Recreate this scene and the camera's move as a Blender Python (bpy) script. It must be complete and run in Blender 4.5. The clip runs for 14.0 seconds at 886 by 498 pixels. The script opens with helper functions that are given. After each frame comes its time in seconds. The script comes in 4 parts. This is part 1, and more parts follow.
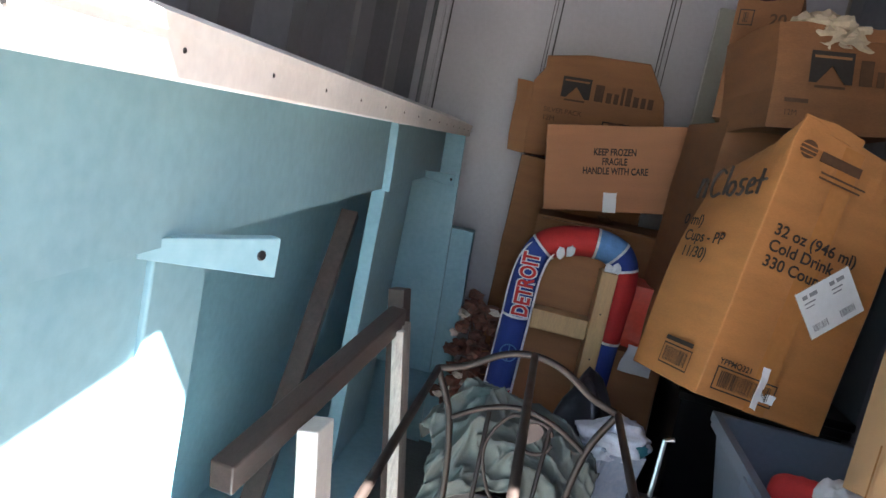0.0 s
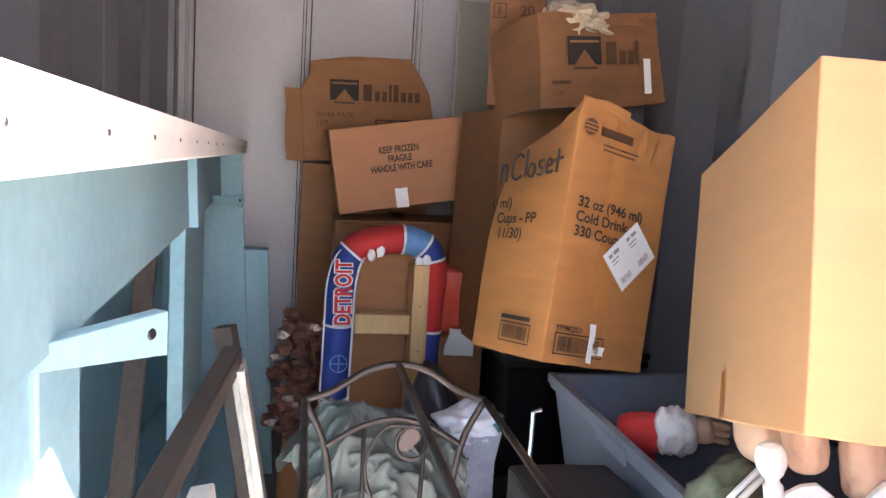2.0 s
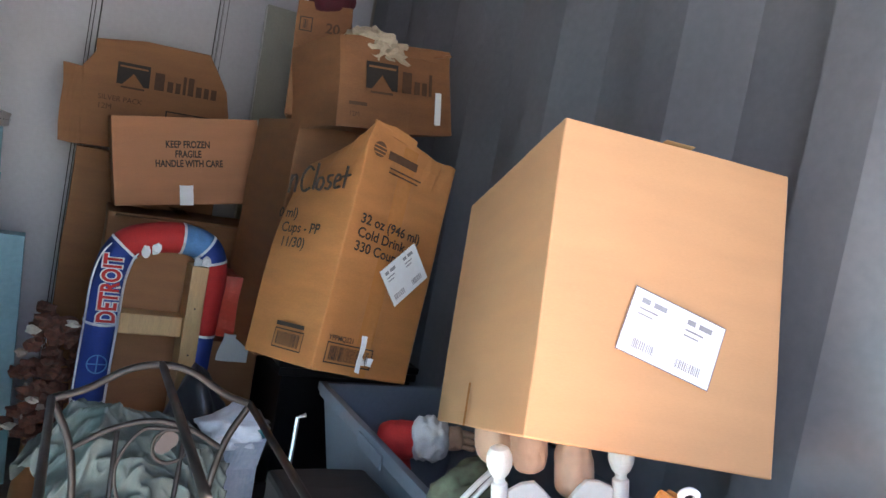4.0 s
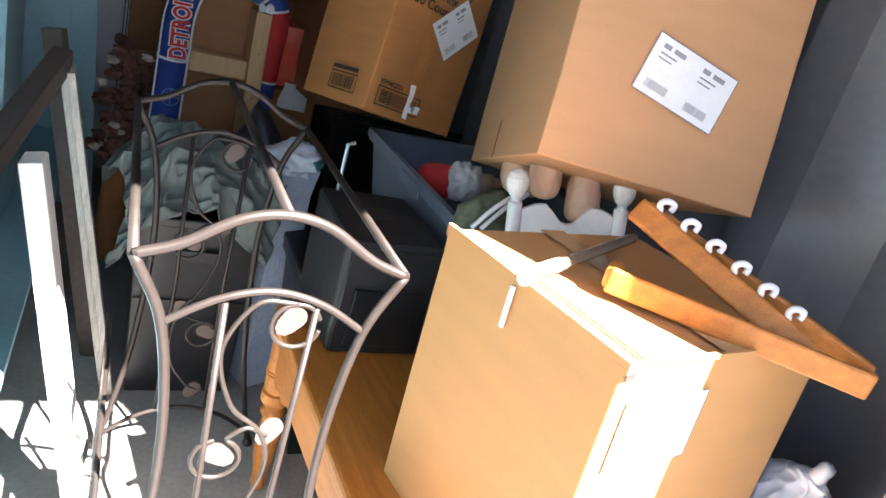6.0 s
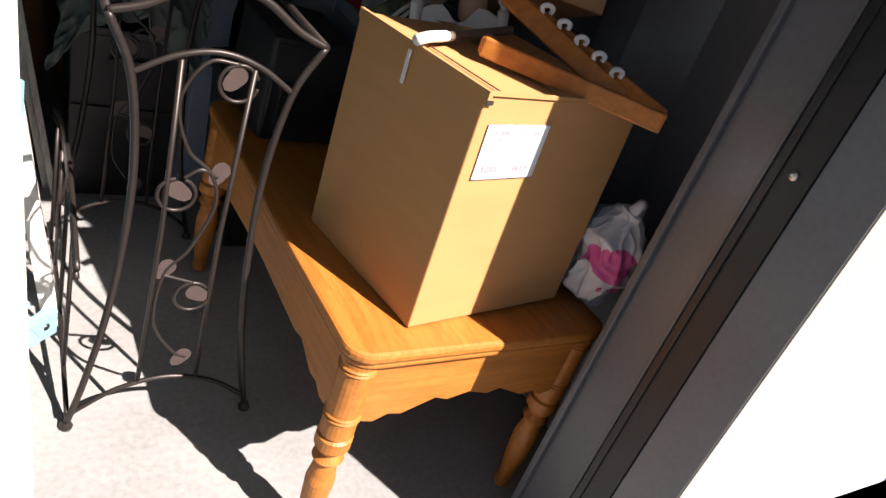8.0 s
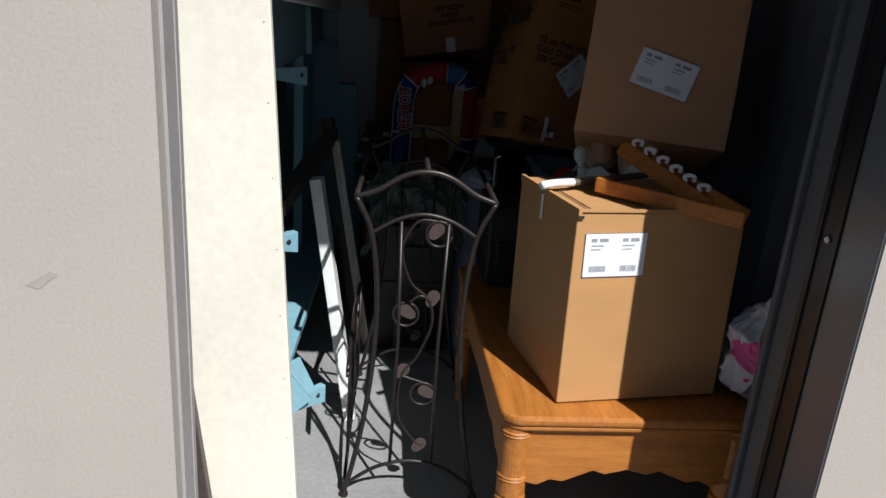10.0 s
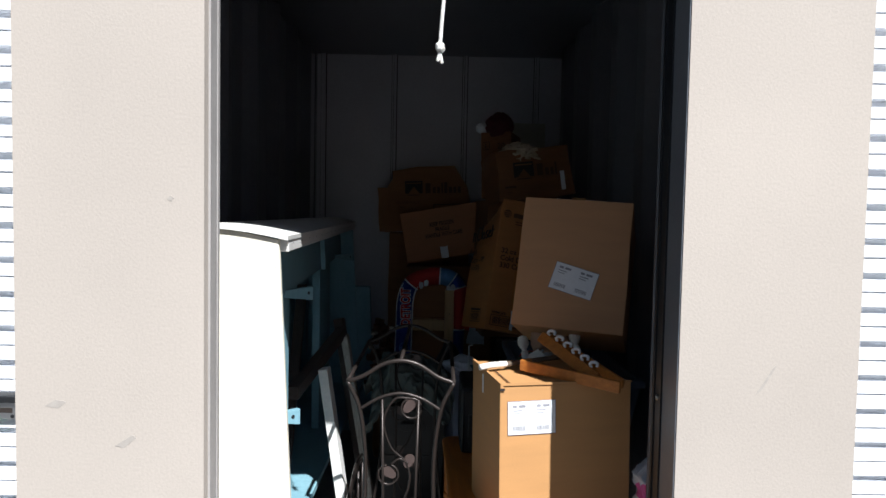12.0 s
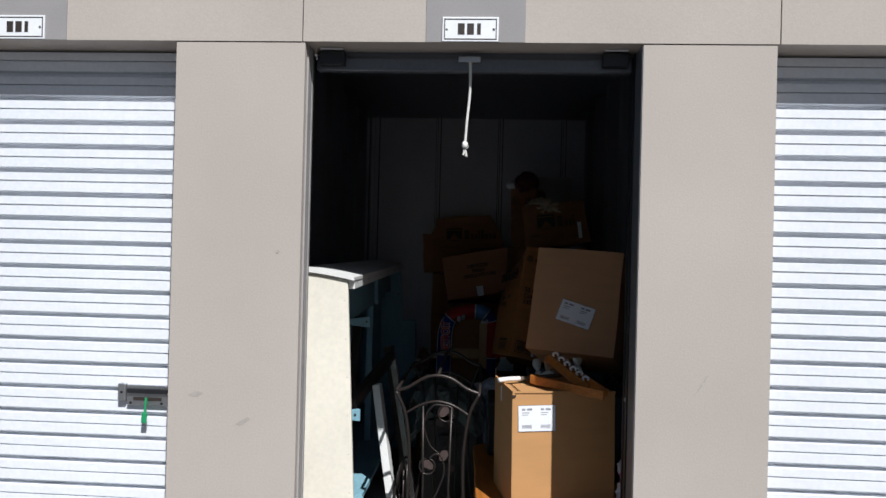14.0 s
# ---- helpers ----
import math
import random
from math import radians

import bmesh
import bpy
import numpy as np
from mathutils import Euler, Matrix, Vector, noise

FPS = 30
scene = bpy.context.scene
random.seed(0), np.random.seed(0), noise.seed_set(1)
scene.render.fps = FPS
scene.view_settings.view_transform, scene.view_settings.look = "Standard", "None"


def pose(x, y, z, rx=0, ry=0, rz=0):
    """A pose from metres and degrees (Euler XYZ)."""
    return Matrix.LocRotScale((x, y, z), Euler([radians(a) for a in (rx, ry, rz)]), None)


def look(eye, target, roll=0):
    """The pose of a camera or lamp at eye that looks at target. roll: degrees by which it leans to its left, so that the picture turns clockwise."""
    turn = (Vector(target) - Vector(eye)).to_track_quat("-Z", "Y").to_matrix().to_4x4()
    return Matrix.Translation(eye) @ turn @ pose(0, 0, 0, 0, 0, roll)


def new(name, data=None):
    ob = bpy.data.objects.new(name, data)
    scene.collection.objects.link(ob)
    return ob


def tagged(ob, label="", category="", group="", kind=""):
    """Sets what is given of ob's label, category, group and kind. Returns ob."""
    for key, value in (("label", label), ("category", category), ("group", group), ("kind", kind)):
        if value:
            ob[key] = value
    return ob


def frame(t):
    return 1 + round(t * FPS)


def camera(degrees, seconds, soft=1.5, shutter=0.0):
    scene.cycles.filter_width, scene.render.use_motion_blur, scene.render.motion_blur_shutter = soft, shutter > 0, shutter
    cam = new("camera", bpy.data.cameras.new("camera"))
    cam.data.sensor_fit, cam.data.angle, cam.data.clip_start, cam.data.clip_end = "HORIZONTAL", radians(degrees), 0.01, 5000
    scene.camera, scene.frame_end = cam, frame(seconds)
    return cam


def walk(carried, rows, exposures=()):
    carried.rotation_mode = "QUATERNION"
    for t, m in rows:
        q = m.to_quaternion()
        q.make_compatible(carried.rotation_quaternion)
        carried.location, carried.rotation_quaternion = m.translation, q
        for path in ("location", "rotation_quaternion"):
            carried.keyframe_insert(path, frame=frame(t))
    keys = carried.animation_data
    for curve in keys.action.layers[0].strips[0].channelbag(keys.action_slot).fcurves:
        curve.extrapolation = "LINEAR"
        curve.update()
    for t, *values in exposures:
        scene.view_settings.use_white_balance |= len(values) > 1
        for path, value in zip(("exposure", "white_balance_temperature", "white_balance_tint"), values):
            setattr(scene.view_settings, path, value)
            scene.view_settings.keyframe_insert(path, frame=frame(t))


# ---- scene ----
cam = camera(64.3, 14.0)
PATH = [
    (0, (-0.151, 0.152, 1.368), (-0.43, 2.106, 1.041), 12.0),
    (0.5, (-0.257, 0.179, 1.368), (-0.342, 2.162, 1.115), 7.9),
    (1, (-0.28, 0.172, 1.359), (-0.152, 2.135, 1.0), 1.5),
    (1.5, (-0.317, 0.184, 1.341), (-0.052, 2.084, 0.778), 0.8),
    (2, (-0.313, 0.159, 1.381), (0.071, 2.106, 1.134), 3.8),
    (2.2, (-0.31, 0.15, 1.396), (0.094, 2.104, 1.257), 4.8),
    (4.3, (-0.309, 0.084, 1.384), (0.652, 1.829, 1.212), 11.2),
    (4.5, (-0.317, 0.079, 1.376), (0.603, 1.836, 1.115), 11.6),
    (5, (-0.331, 0.044, 1.347), (0.462, 1.82, 0.883), 12.8),
    (5.5, (-0.333, -0.019, 1.331), (0.474, 1.712, 0.735), 13.5),
    (6, (-0.331, -0.085, 1.309), (0.526, 1.582, 0.609), 16.3),
    (6.5, (-0.347, -0.142, 1.298), (0.589, 1.43, 0.491), 18.4),
    (7, (-0.429, -0.215, 1.283), (0.605, 1.258, 0.41), 16.1),
    (7.5, (-0.472, -0.307, 1.276), (0.654, 1.061, 0.349), 20.1),
    (7.7, (-0.468, -0.352, 1.272), (0.65, 1.007, 0.322), 20.7),
    (9.8, (-0.216, -0.936, 1.329), (0.021, 0.928, 0.644), 5.9),
    (10, (-0.199, -1.002, 1.341), (-0.062, 0.898, 0.731), 4.2),
    (10.5, (-0.125, -1.169, 1.396), (-0.049, 0.787, 0.983), 4.7),
    (11, (-0.088, -1.344, 1.42), (0.03, 0.64, 1.197), 0.8),
    (11.5, (-0.06, -1.475, 1.447), (-0.024, 0.521, 1.325), -0.3),
    (12, (-0.003, -1.604, 1.481), (0.01, 0.394, 1.378), 1.1),
    (12.5, (0.013, -1.774, 1.531), (-0.061, 0.225, 1.542), 0.5),
    (13, (0.025, -1.94, 1.516), (0.067, 0.059, 1.521), -0.4),
    (13.5, (0.045, -2.117, 1.519), (-0.021, -0.119, 1.572), 1.2),
    (14, (0.071, -2.275, 1.518), (-0.051, -0.279, 1.522), 1.4),
]
EXPOSURES = [(0.0, 4.9, 6500, 13), (1.0, 5.5, 7000, 24), (1.5, 5.7, 7000, 24), (2.2, 5.55, 6950, 24), (4.5, 5.15, 6150, 11), (5.0, 5.2, 6200, 11), (5.5, 5.0, 6300, 11), (6.0, 4.5, 6450, 12), (6.5, 3.75, 6550, 12), (7.0, 3.0, 6900, 15), (7.7, 2.05, 6850, 16), (9.8, 0.45, 5950, 8), (10.5, 0.62, 5950, 8), (11.0, 0.8, 5950, 8), (12.0, 0.98, 5950, 8), (12.5, 0.86, 5950, 8), (13.0, 0.84, 5950, 9), (14.0, 0.36, 5950, 9)]
walk(cam, [(t, look(eye, target, roll)) for t, eye, target, roll in PATH], EXPOSURES)

# ---- sky, sun ----
SUN = Vector((0.28, -0.578, 0.752)).normalized()
world = bpy.data.worlds.new("sky")
scene.world = world
world.use_nodes = True
sky = world.node_tree.nodes.new("ShaderNodeTexSky")
sky.sky_type, sky.sun_disc = "NISHITA", False
sky.sun_elevation = math.asin(SUN.z)
sky.sun_rotation = math.atan2(SUN.x, SUN.y)
world.node_tree.links.new(sky.outputs[0], world.node_tree.nodes["Background"].inputs[0])
world.node_tree.nodes["Background"].inputs[1].default_value = 0.021
sun = new("sun", bpy.data.lights.new("sun", "SUN"))
sun.data.energy, sun.data.angle, sun.data.color = 4.6, radians(0.5), (1.0, 0.955, 0.90)
sun.matrix_world = look(SUN * 10, (0, 0, 0))


# ---- materials ----
def mat(name, color, rough=0.6, metal=0.0, vary=0.15, scale=6.0, grain=90.0, bump=0.15, stretch=(1, 1, 1), tint=None):
    m = bpy.data.materials.new(name)
    m.use_nodes = True
    nt = m.node_tree
    n, k = nt.nodes, nt.links
    b = n["Principled BSDF"]
    b.inputs["Roughness"].default_value, b.inputs["Metallic"].default_value = rough, metal
    tc = n.new("ShaderNodeTexCoord")
    mp = n.new("ShaderNodeMapping")
    mp.inputs["Scale"].default_value = stretch
    k.new(tc.outputs["Object"], mp.inputs[0])
    big, fine = n.new("ShaderNodeTexNoise"), n.new("ShaderNodeTexNoise")
    big.inputs["Scale"].default_value, fine.inputs["Scale"].default_value = scale, grain
    big.inputs["Detail"].default_value, fine.inputs["Detail"].default_value = 5, 3
    k.new(mp.outputs[0], big.inputs[0])
    k.new(mp.outputs[0], fine.inputs[0])
    add = n.new("ShaderNodeMix")
    add.inputs[0].default_value = 0.4
    k.new(big.outputs[0], add.inputs[2])
    k.new(fine.outputs[0], add.inputs[3])
    ramp = n.new("ShaderNodeValToRGB")
    other = tint or [c * 0.75 for c in color]
    lo = [c * (1 - vary) * 0.7 + o * 0.3 * (1 - vary) for c, o in zip(color, other)] if not tint else other
    hi = [min(1, c * (1 + vary * 0.6)) for c in color]
    ramp.color_ramp.elements[0].position, ramp.color_ramp.elements[1].position = 0.3, 0.68
    ramp.color_ramp.elements[0].color, ramp.color_ramp.elements[1].color = (*lo, 1), (*hi, 1)
    k.new(add.outputs[0], ramp.inputs[0])
    k.new(ramp.outputs[0], b.inputs["Base Color"])
    rr = n.new("ShaderNodeMapRange")
    rr.inputs[3].default_value, rr.inputs[4].default_value = max(0, rough - 0.1), min(1, rough + 0.1)
    k.new(big.outputs[0], rr.inputs[0])
    k.new(rr.outputs[0], b.inputs["Roughness"])
    bp = n.new("ShaderNodeBump")
    bp.inputs["Strength"].default_value, bp.inputs["Distance"].default_value = bump, 0.004
    k.new(add.outputs[0], bp.inputs["Height"])
    k.new(bp.outputs[0], b.inputs["Normal"])
    return m


CARD = mat("cardboard", (0.54, 0.292, 0.142), 0.75, vary=0.05, scale=5, grain=140, stretch=(1, 1, 6), bump=0.1)
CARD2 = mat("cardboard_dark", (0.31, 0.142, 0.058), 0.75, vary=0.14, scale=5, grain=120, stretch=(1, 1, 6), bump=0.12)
CARD3 = mat("cardboard_printed", (0.44, 0.184, 0.057), 0.7, vary=0.16, scale=6, grain=120, stretch=(1, 1, 5), bump=0.15)
CARD5 = mat("cardboard_golden", (0.50, 0.262, 0.100), 0.75, vary=0.06, scale=5, grain=140, stretch=(1, 1, 6), bump=0.1)
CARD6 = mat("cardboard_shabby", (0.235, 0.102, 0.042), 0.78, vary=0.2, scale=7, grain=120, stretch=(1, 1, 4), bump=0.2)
CARD4 = mat("cardboard_reddish", (0.43, 0.192, 0.092), 0.75, vary=0.08, scale=5, grain=130, stretch=(1, 1, 6), bump=0.1)
INK = mat("black_print", (0.03, 0.022, 0.018), 0.7, vary=0.3, bump=0)
INKB = mat("brown_print", (0.10, 0.045, 0.02), 0.7, vary=0.3, bump=0)
LABEL = mat("label_paper", (0.82, 0.83, 0.85), 0.5, vary=0.03, bump=0.02)
GREYINK = mat("grey_print", (0.30, 0.30, 0.33), 0.6, vary=0.2, bump=0)
EDGE = mat("label_edge", (0.12, 0.13, 0.2), 0.6, vary=0.1, bump=0)
TAPE = mat("clear_tape", (0.5, 0.33, 0.17), 0.2, vary=0.08, bump=0.05)
TAPEC = mat("clear_tape_on_card", (0.47, 0.205, 0.070), 0.22, vary=0.1, bump=0.05)
STUCCO = mat("facade_paint", (0.46, 0.408, 0.362), 0.85, vary=0.07, scale=1.6, grain=160, bump=0.25)
PATCH = mat("grey_paint_patch", (0.30, 0.285, 0.28), 0.85, vary=0.06, grain=160, bump=0.25)
SCUFF = mat("scuffed_paint", (0.40, 0.365, 0.33), 0.9, vary=0.1, scale=40, bump=0.1)
STEEL_W = mat("white_ribbed_steel", (0.80, 0.82, 0.86), 0.45, vary=0.06, scale=2, grain=60, bump=0.05)
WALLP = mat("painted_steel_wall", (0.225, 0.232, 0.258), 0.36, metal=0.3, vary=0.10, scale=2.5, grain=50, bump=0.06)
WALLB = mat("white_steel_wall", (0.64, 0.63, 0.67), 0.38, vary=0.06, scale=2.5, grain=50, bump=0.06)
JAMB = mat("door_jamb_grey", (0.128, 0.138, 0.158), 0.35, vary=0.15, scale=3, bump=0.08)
# facade paint greyed for shade on the left door reveal
RETURN_SHADE = mat("jamb_return_in_shade", (0.36, 0.34, 0.33), 0.6, vary=0.1, scale=6, bump=0.1)
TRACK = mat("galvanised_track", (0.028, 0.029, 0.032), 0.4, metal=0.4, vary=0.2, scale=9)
CONC = mat("concrete", (0.29, 0.282, 0.275), 0.85, vary=0.2, scale=3, grain=70, bump=0.3, tint=(0.19, 0.186, 0.18))
# for unseen ground, dark so that little light bounces into the unit
GROUND_DARK = mat("dark_ground", (0.075, 0.075, 0.078), 0.9, vary=0.3, scale=2, grain=140, bump=0.5, tint=(0.045, 0.045, 0.047))
TEAL = mat("teal_paint", (0.245, 0.425, 0.49), 0.5, vary=0.14, scale=4, grain=50, bump=0.12, tint=(0.18, 0.34, 0.41))
CREAM = mat("white_painted_panel", (0.84, 0.79, 0.67), 0.5, vary=0.07, scale=3, grain=60, bump=0.1)
WHITEP = mat("white_paint", (0.78, 0.77, 0.74), 0.5, vary=0.08, scale=8, bump=0.08)
OAK = mat("honey_oak", (0.43, 0.160, 0.027), 0.52, vary=0.22, scale=5, grain=40, stretch=(14, 1.2, 14), bump=0.08, tint=(0.27, 0.090, 0.013))
OAKX = mat("honey_oak_cross", (0.44, 0.164, 0.028), 0.52, vary=0.22, scale=5, grain=40, stretch=(1.2, 14, 14), bump=0.08, tint=(0.28, 0.093, 0.014))
PINE = mat("pine_wood", (0.55, 0.34, 0.15), 0.5, vary=0.2, scale=5, grain=40, stretch=(12, 12, 1.2), bump=0.1)
PALE = mat("weathered_pale_wood", (0.55, 0.51, 0.46), 0.65, vary=0.22, scale=6, grain=40, stretch=(20, 20, 1.5), bump=0.25, tint=(0.30, 0.27, 0.24))
DARKW = mat("dark_stained_wood", (0.078, 0.058, 0.052), 0.4, vary=0.3, scale=7, grain=40, stretch=(8, 1.5, 8), bump=0.15)
IRON = mat("bronze_iron", (0.036, 0.028, 0.025), 0.4, metal=0.5, vary=0.06, scale=30, grain=200, bump=0.0)
LEAF = mat("leaf_metal", (0.075, 0.052, 0.047), 0.5, metal=0.2, vary=0.12, scale=30, grain=200, bump=0.08)
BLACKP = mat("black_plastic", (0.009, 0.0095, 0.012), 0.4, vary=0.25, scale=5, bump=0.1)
GREYP = mat("grey_blue_plastic", (0.17, 0.20, 0.25), 0.5, vary=0.08, scale=5, bump=0.06)
CLOTH = mat("sage_cloth", (0.128, 0.146, 0.136), 0.9, vary=0.12, scale=9, grain=240, bump=0.3)
BLUEF = mat("blue_fabric", (0.025, 0.055, 0.27), 0.8, vary=0.15, scale=12, grain=220, bump=0.2)
REDF = mat("red_fabric", (0.55, 0.03, 0.03), 0.8, vary=0.15, scale=12, grain=220, bump=0.2)
LBLUE = mat("light_blue_print", (0.12, 0.28, 0.55), 0.8, vary=0.2, scale=30, grain=220, bump=0.2)
WHITEF = mat("white_fabric", (0.75, 0.75, 0.77), 0.85, vary=0.06, grain=220, bump=0.2)
SKIN = mat("doll_vinyl", (0.62, 0.40, 0.28), 0.55, vary=0.06, bump=0.05)
CAMO = mat("camouflage_fabric", (0.10, 0.13, 0.08), 0.85, vary=0.3, scale=26, grain=60, tint=(0.055, 0.035, 0.03), bump=0.2)
BAG = mat("white_plastic_bag", (0.72, 0.73, 0.76), 0.35, vary=0.06, scale=12, bump=0.4)
PINK = mat("pink_print", (0.75, 0.12, 0.36), 0.4, vary=0.08, bump=0.1)
REDP = mat("red_plastic", (0.60, 0.06, 0.03), 0.4, vary=0.15, bump=0.1)
GREENP = mat("green_plastic", (0.03, 0.30, 0.12), 0.4, vary=0.1, bump=0.05)
ROPE = mat("white_rope", (0.72, 0.70, 0.66), 0.9, vary=0.15, scale=60, grain=300, bump=0.5)
DRYF = mat("dried_flowers", (0.15, 0.055, 0.035), 0.9, vary=0.35, scale=30, bump=0.3, tint=(0.05, 0.03, 0.02))
PETAL = mat("pale_petals", (0.62, 0.54, 0.46), 0.85, vary=0.2, scale=30, bump=0.2)
PAPER = mat("crumpled_paper", (0.52, 0.42, 0.30), 0.85, vary=0.2, scale=20, bump=0.3)
CHROME = mat("dull_chrome", (0.55, 0.55, 0.56), 0.3, metal=0.9, vary=0.1, bump=0.05)


# ---- builders ----
def thing(name, label, category, m=None, group="", kind=""):
    ob = new(name)
    ob.empty_display_size = 0.1
    if m is not None:
        ob.matrix_world = m
    return tagged(ob, label, category, group, kind)


def mesh_of(name, bm, material, smooth=False):
    me = bpy.data.meshes.new(name)
    bmesh.ops.recalc_face_normals(bm, faces=bm.faces[:])
    bm.to_mesh(me)
    bm.free()
    for m in material if isinstance(material, (list, tuple)) else [material]:
        me.materials.append(m)
    if smooth:
        me.polygons.foreach_set("use_smooth", [True] * len(me.polygons))
    return me


def part(name, bm, material, parent=None, label="", smooth=False, bevel=0.0, kind="", category=""):
    ob = new(name, mesh_of(name, bm, material, smooth))
    if parent:
        ob.parent = parent
    if bevel:
        b = ob.modifiers.new("bevel", "BEVEL")
        b.width, b.segments, b.limit_method, b.angle_limit = bevel, 2, "ANGLE", radians(40)
    return tagged(ob, label, category, "", kind)


def boxes(*spans):
    """Boxes, each x0, x1, y0, y1, z0, z1, in one bmesh."""
    bm = bmesh.new()
    for x0, x1, y0, y1, z0, z1 in spans:
        v = [bm.verts.new(p) for p in ((x0, y0, z0), (x1, y0, z0), (x1, y1, z0), (x0, y1, z0), (x0, y0, z1), (x1, y0, z1), (x1, y1, z1), (x0, y1, z1))]
        for f in ((3, 2, 1, 0), (4, 5, 6, 7), (0, 1, 5, 4), (1, 2, 6, 5), (2, 3, 7, 6), (3, 0, 4, 7)):
            bm.faces.new([v[i] for i in f])
    return bm


def crumple(bm, amount, freq=6.0, cuts=5, seed=0.0):
    if cuts:
        bmesh.ops.subdivide_edges(bm, edges=bm.edges[:], cuts=cuts, use_grid_fill=True)
    for v in bm.verts:
        v.co += noise.noise_vector(v.co * freq + Vector((seed, seed * 2, 0))) * amount
    return bm


def tube(paths, radius=0.006, sides=8):
    """Round bars along lists of points."""
    bm = bmesh.new()
    for pts in paths:
        pts = [Vector(p) for p in pts]
        rings, side = [], None
        for i, p in enumerate(pts):
            d = (pts[min(i + 1, len(pts) - 1)] - pts[max(i - 1, 0)]).normalized()
            if side is None:
                side = d.cross((0.3, 0.2, 0.9)).normalized()
            side = (side - d * side.dot(d)).normalized()
            up = d.cross(side)
            rings.append([bm.verts.new(p + radius * (math.cos(a) * side + math.sin(a) * up)) for a in (2 * math.pi * j / sides for j in range(sides))])
        for a, b in zip(rings, rings[1:]):
            for j in range(sides):
                bm.faces.new((a[j], a[(j + 1) % sides], b[(j + 1) % sides], b[j]))
        bm.faces.new(rings[0][::-1])
        bm.faces.new(rings[-1])
    return bm


def spline(pts, n=8):
    """A smooth line through the points."""
    p = [Vector(q) for q in pts]
    p = [2 * p[0] - p[1]] + p + [2 * p[-1] - p[-2]]
    out = []
    for i in range(1, len(p) - 2):
        for j in range(n):
            t = j / n
            a, b, c, d = p[i - 1:i + 3]
            out.append(0.5 * (2 * b + (c - a) * t + (2 * a - 5 * b + 4 * c - d) * t * t + (3 * b - a - 3 * c + d) * t ** 3))
    return out + [p[-2]]


def lathe(profile, n=20, at=(0, 0, 0)):
    bm = bmesh.new()
    rings = [[bm.verts.new((at[0] + r * math.cos(a), at[1] + r * math.sin(a), at[2] + z)) for a in (2 * math.pi * j / n for j in range(n))] for r, z in profile]
    for a, b in zip(rings, rings[1:]):
        for j in range(n):
            bm.faces.new((a[j], a[(j + 1) % n], b[(j + 1) % n], b[j]))
    bm.faces.new(rings[0][::-1])
    bm.faces.new(rings[-1])
    return bm


def outline(pts, depth, axis=1, at=0.0):
    """A flat outline, extruded: axis is the direction of its thickness."""
    bm = bmesh.new()

    def place(p, d):
        q = [p[0], p[1]]
        q.insert(axis, d)
        return bm.verts.new(q)
    a, b = [place(p, at) for p in pts], [place(p, at + depth) for p in pts]
    bm.faces.new(a)
    bm.faces.new(b[::-1])
    for i in range(len(pts)):
        j = (i + 1) % len(pts)
        bm.faces.new((a[i], a[j], b[j], b[i]))
    return bm


def blob(r, at=(0, 0, 0), seed=0.0, rough=0.2, freq=4.0, sub=4):
    bm = bmesh.new()
    bmesh.ops.create_icosphere(bm, subdivisions=sub, radius=1)
    for v in bm.verts:
        k = 1 + rough * noise.noise(v.co * freq + Vector((seed, 0, seed)))
        v.co = Vector((v.co.x * r[0] * k + at[0], v.co.y * r[1] * k + at[1], v.co.z * r[2] * k + at[2]))
    return bm


def frame_of(o, ex, ez):
    """A pose from a corner, the way of the width and the way up."""
    z = Vector(ez).normalized()
    x = Vector(ex)
    x = (x - z * x.dot(z)).normalized()
    y = z.cross(x)
    m = Matrix((x, y, z)).transposed().to_4x4()
    m.translation = o
    return m


def writing(text, size, material, parent, m, name="lettering", shear=0.0, bold=0.0, width=1.0):
    """Flat letters lying in the x-y plane of the pose m."""
    cu = bpy.data.curves.new(name, "FONT")
    cu.body, cu.size, cu.shear, cu.offset, cu.align_x = text, size, shear, bold, "LEFT"
    tmp = new(name, cu)
    me = bpy.data.meshes.new_from_object(tmp.evaluated_get(bpy.context.evaluated_depsgraph_get()))
    bpy.data.objects.remove(tmp)
    me.transform(m @ Matrix.Diagonal((width, 1, 1, 1)))
    me.materials.clear()
    me.materials.append(material)
    ob = new(name, me)
    ob.parent = parent
    return ob


FRONT = pose(0, 0, 0, 90, 0, 0)


def on_front(x, z, turn=0.0, out=0.0015):
    """A pose on a carton's front face, x to the right and z up."""
    return Matrix.Translation((x, -out, z)) @ FRONT @ pose(0, 0, 0, 0, 0, turn)


def on_left(y, z, turn=0.0, out=0.0015):
    """A pose on a carton's left face, read from the left; y counts back from the front edge."""
    return Matrix.Translation((-out, y, z)) @ pose(0, 0, 0, 0, 0, -90) @ FRONT @ pose(0, 0, 0, 0, 0, turn)


def flat(spans, m, out=0.0):
    """Flat rectangles x0, x1, y0, y1 in the plane of a pose."""
    bm = bmesh.new()
    for x0, x1, y0, y1 in spans:
        bm.faces.new([bm.verts.new(m @ Vector((x, y, out))) for x, y in ((x0, y0), (x1, y0), (x1, y1), (x0, y1))])
    return bm


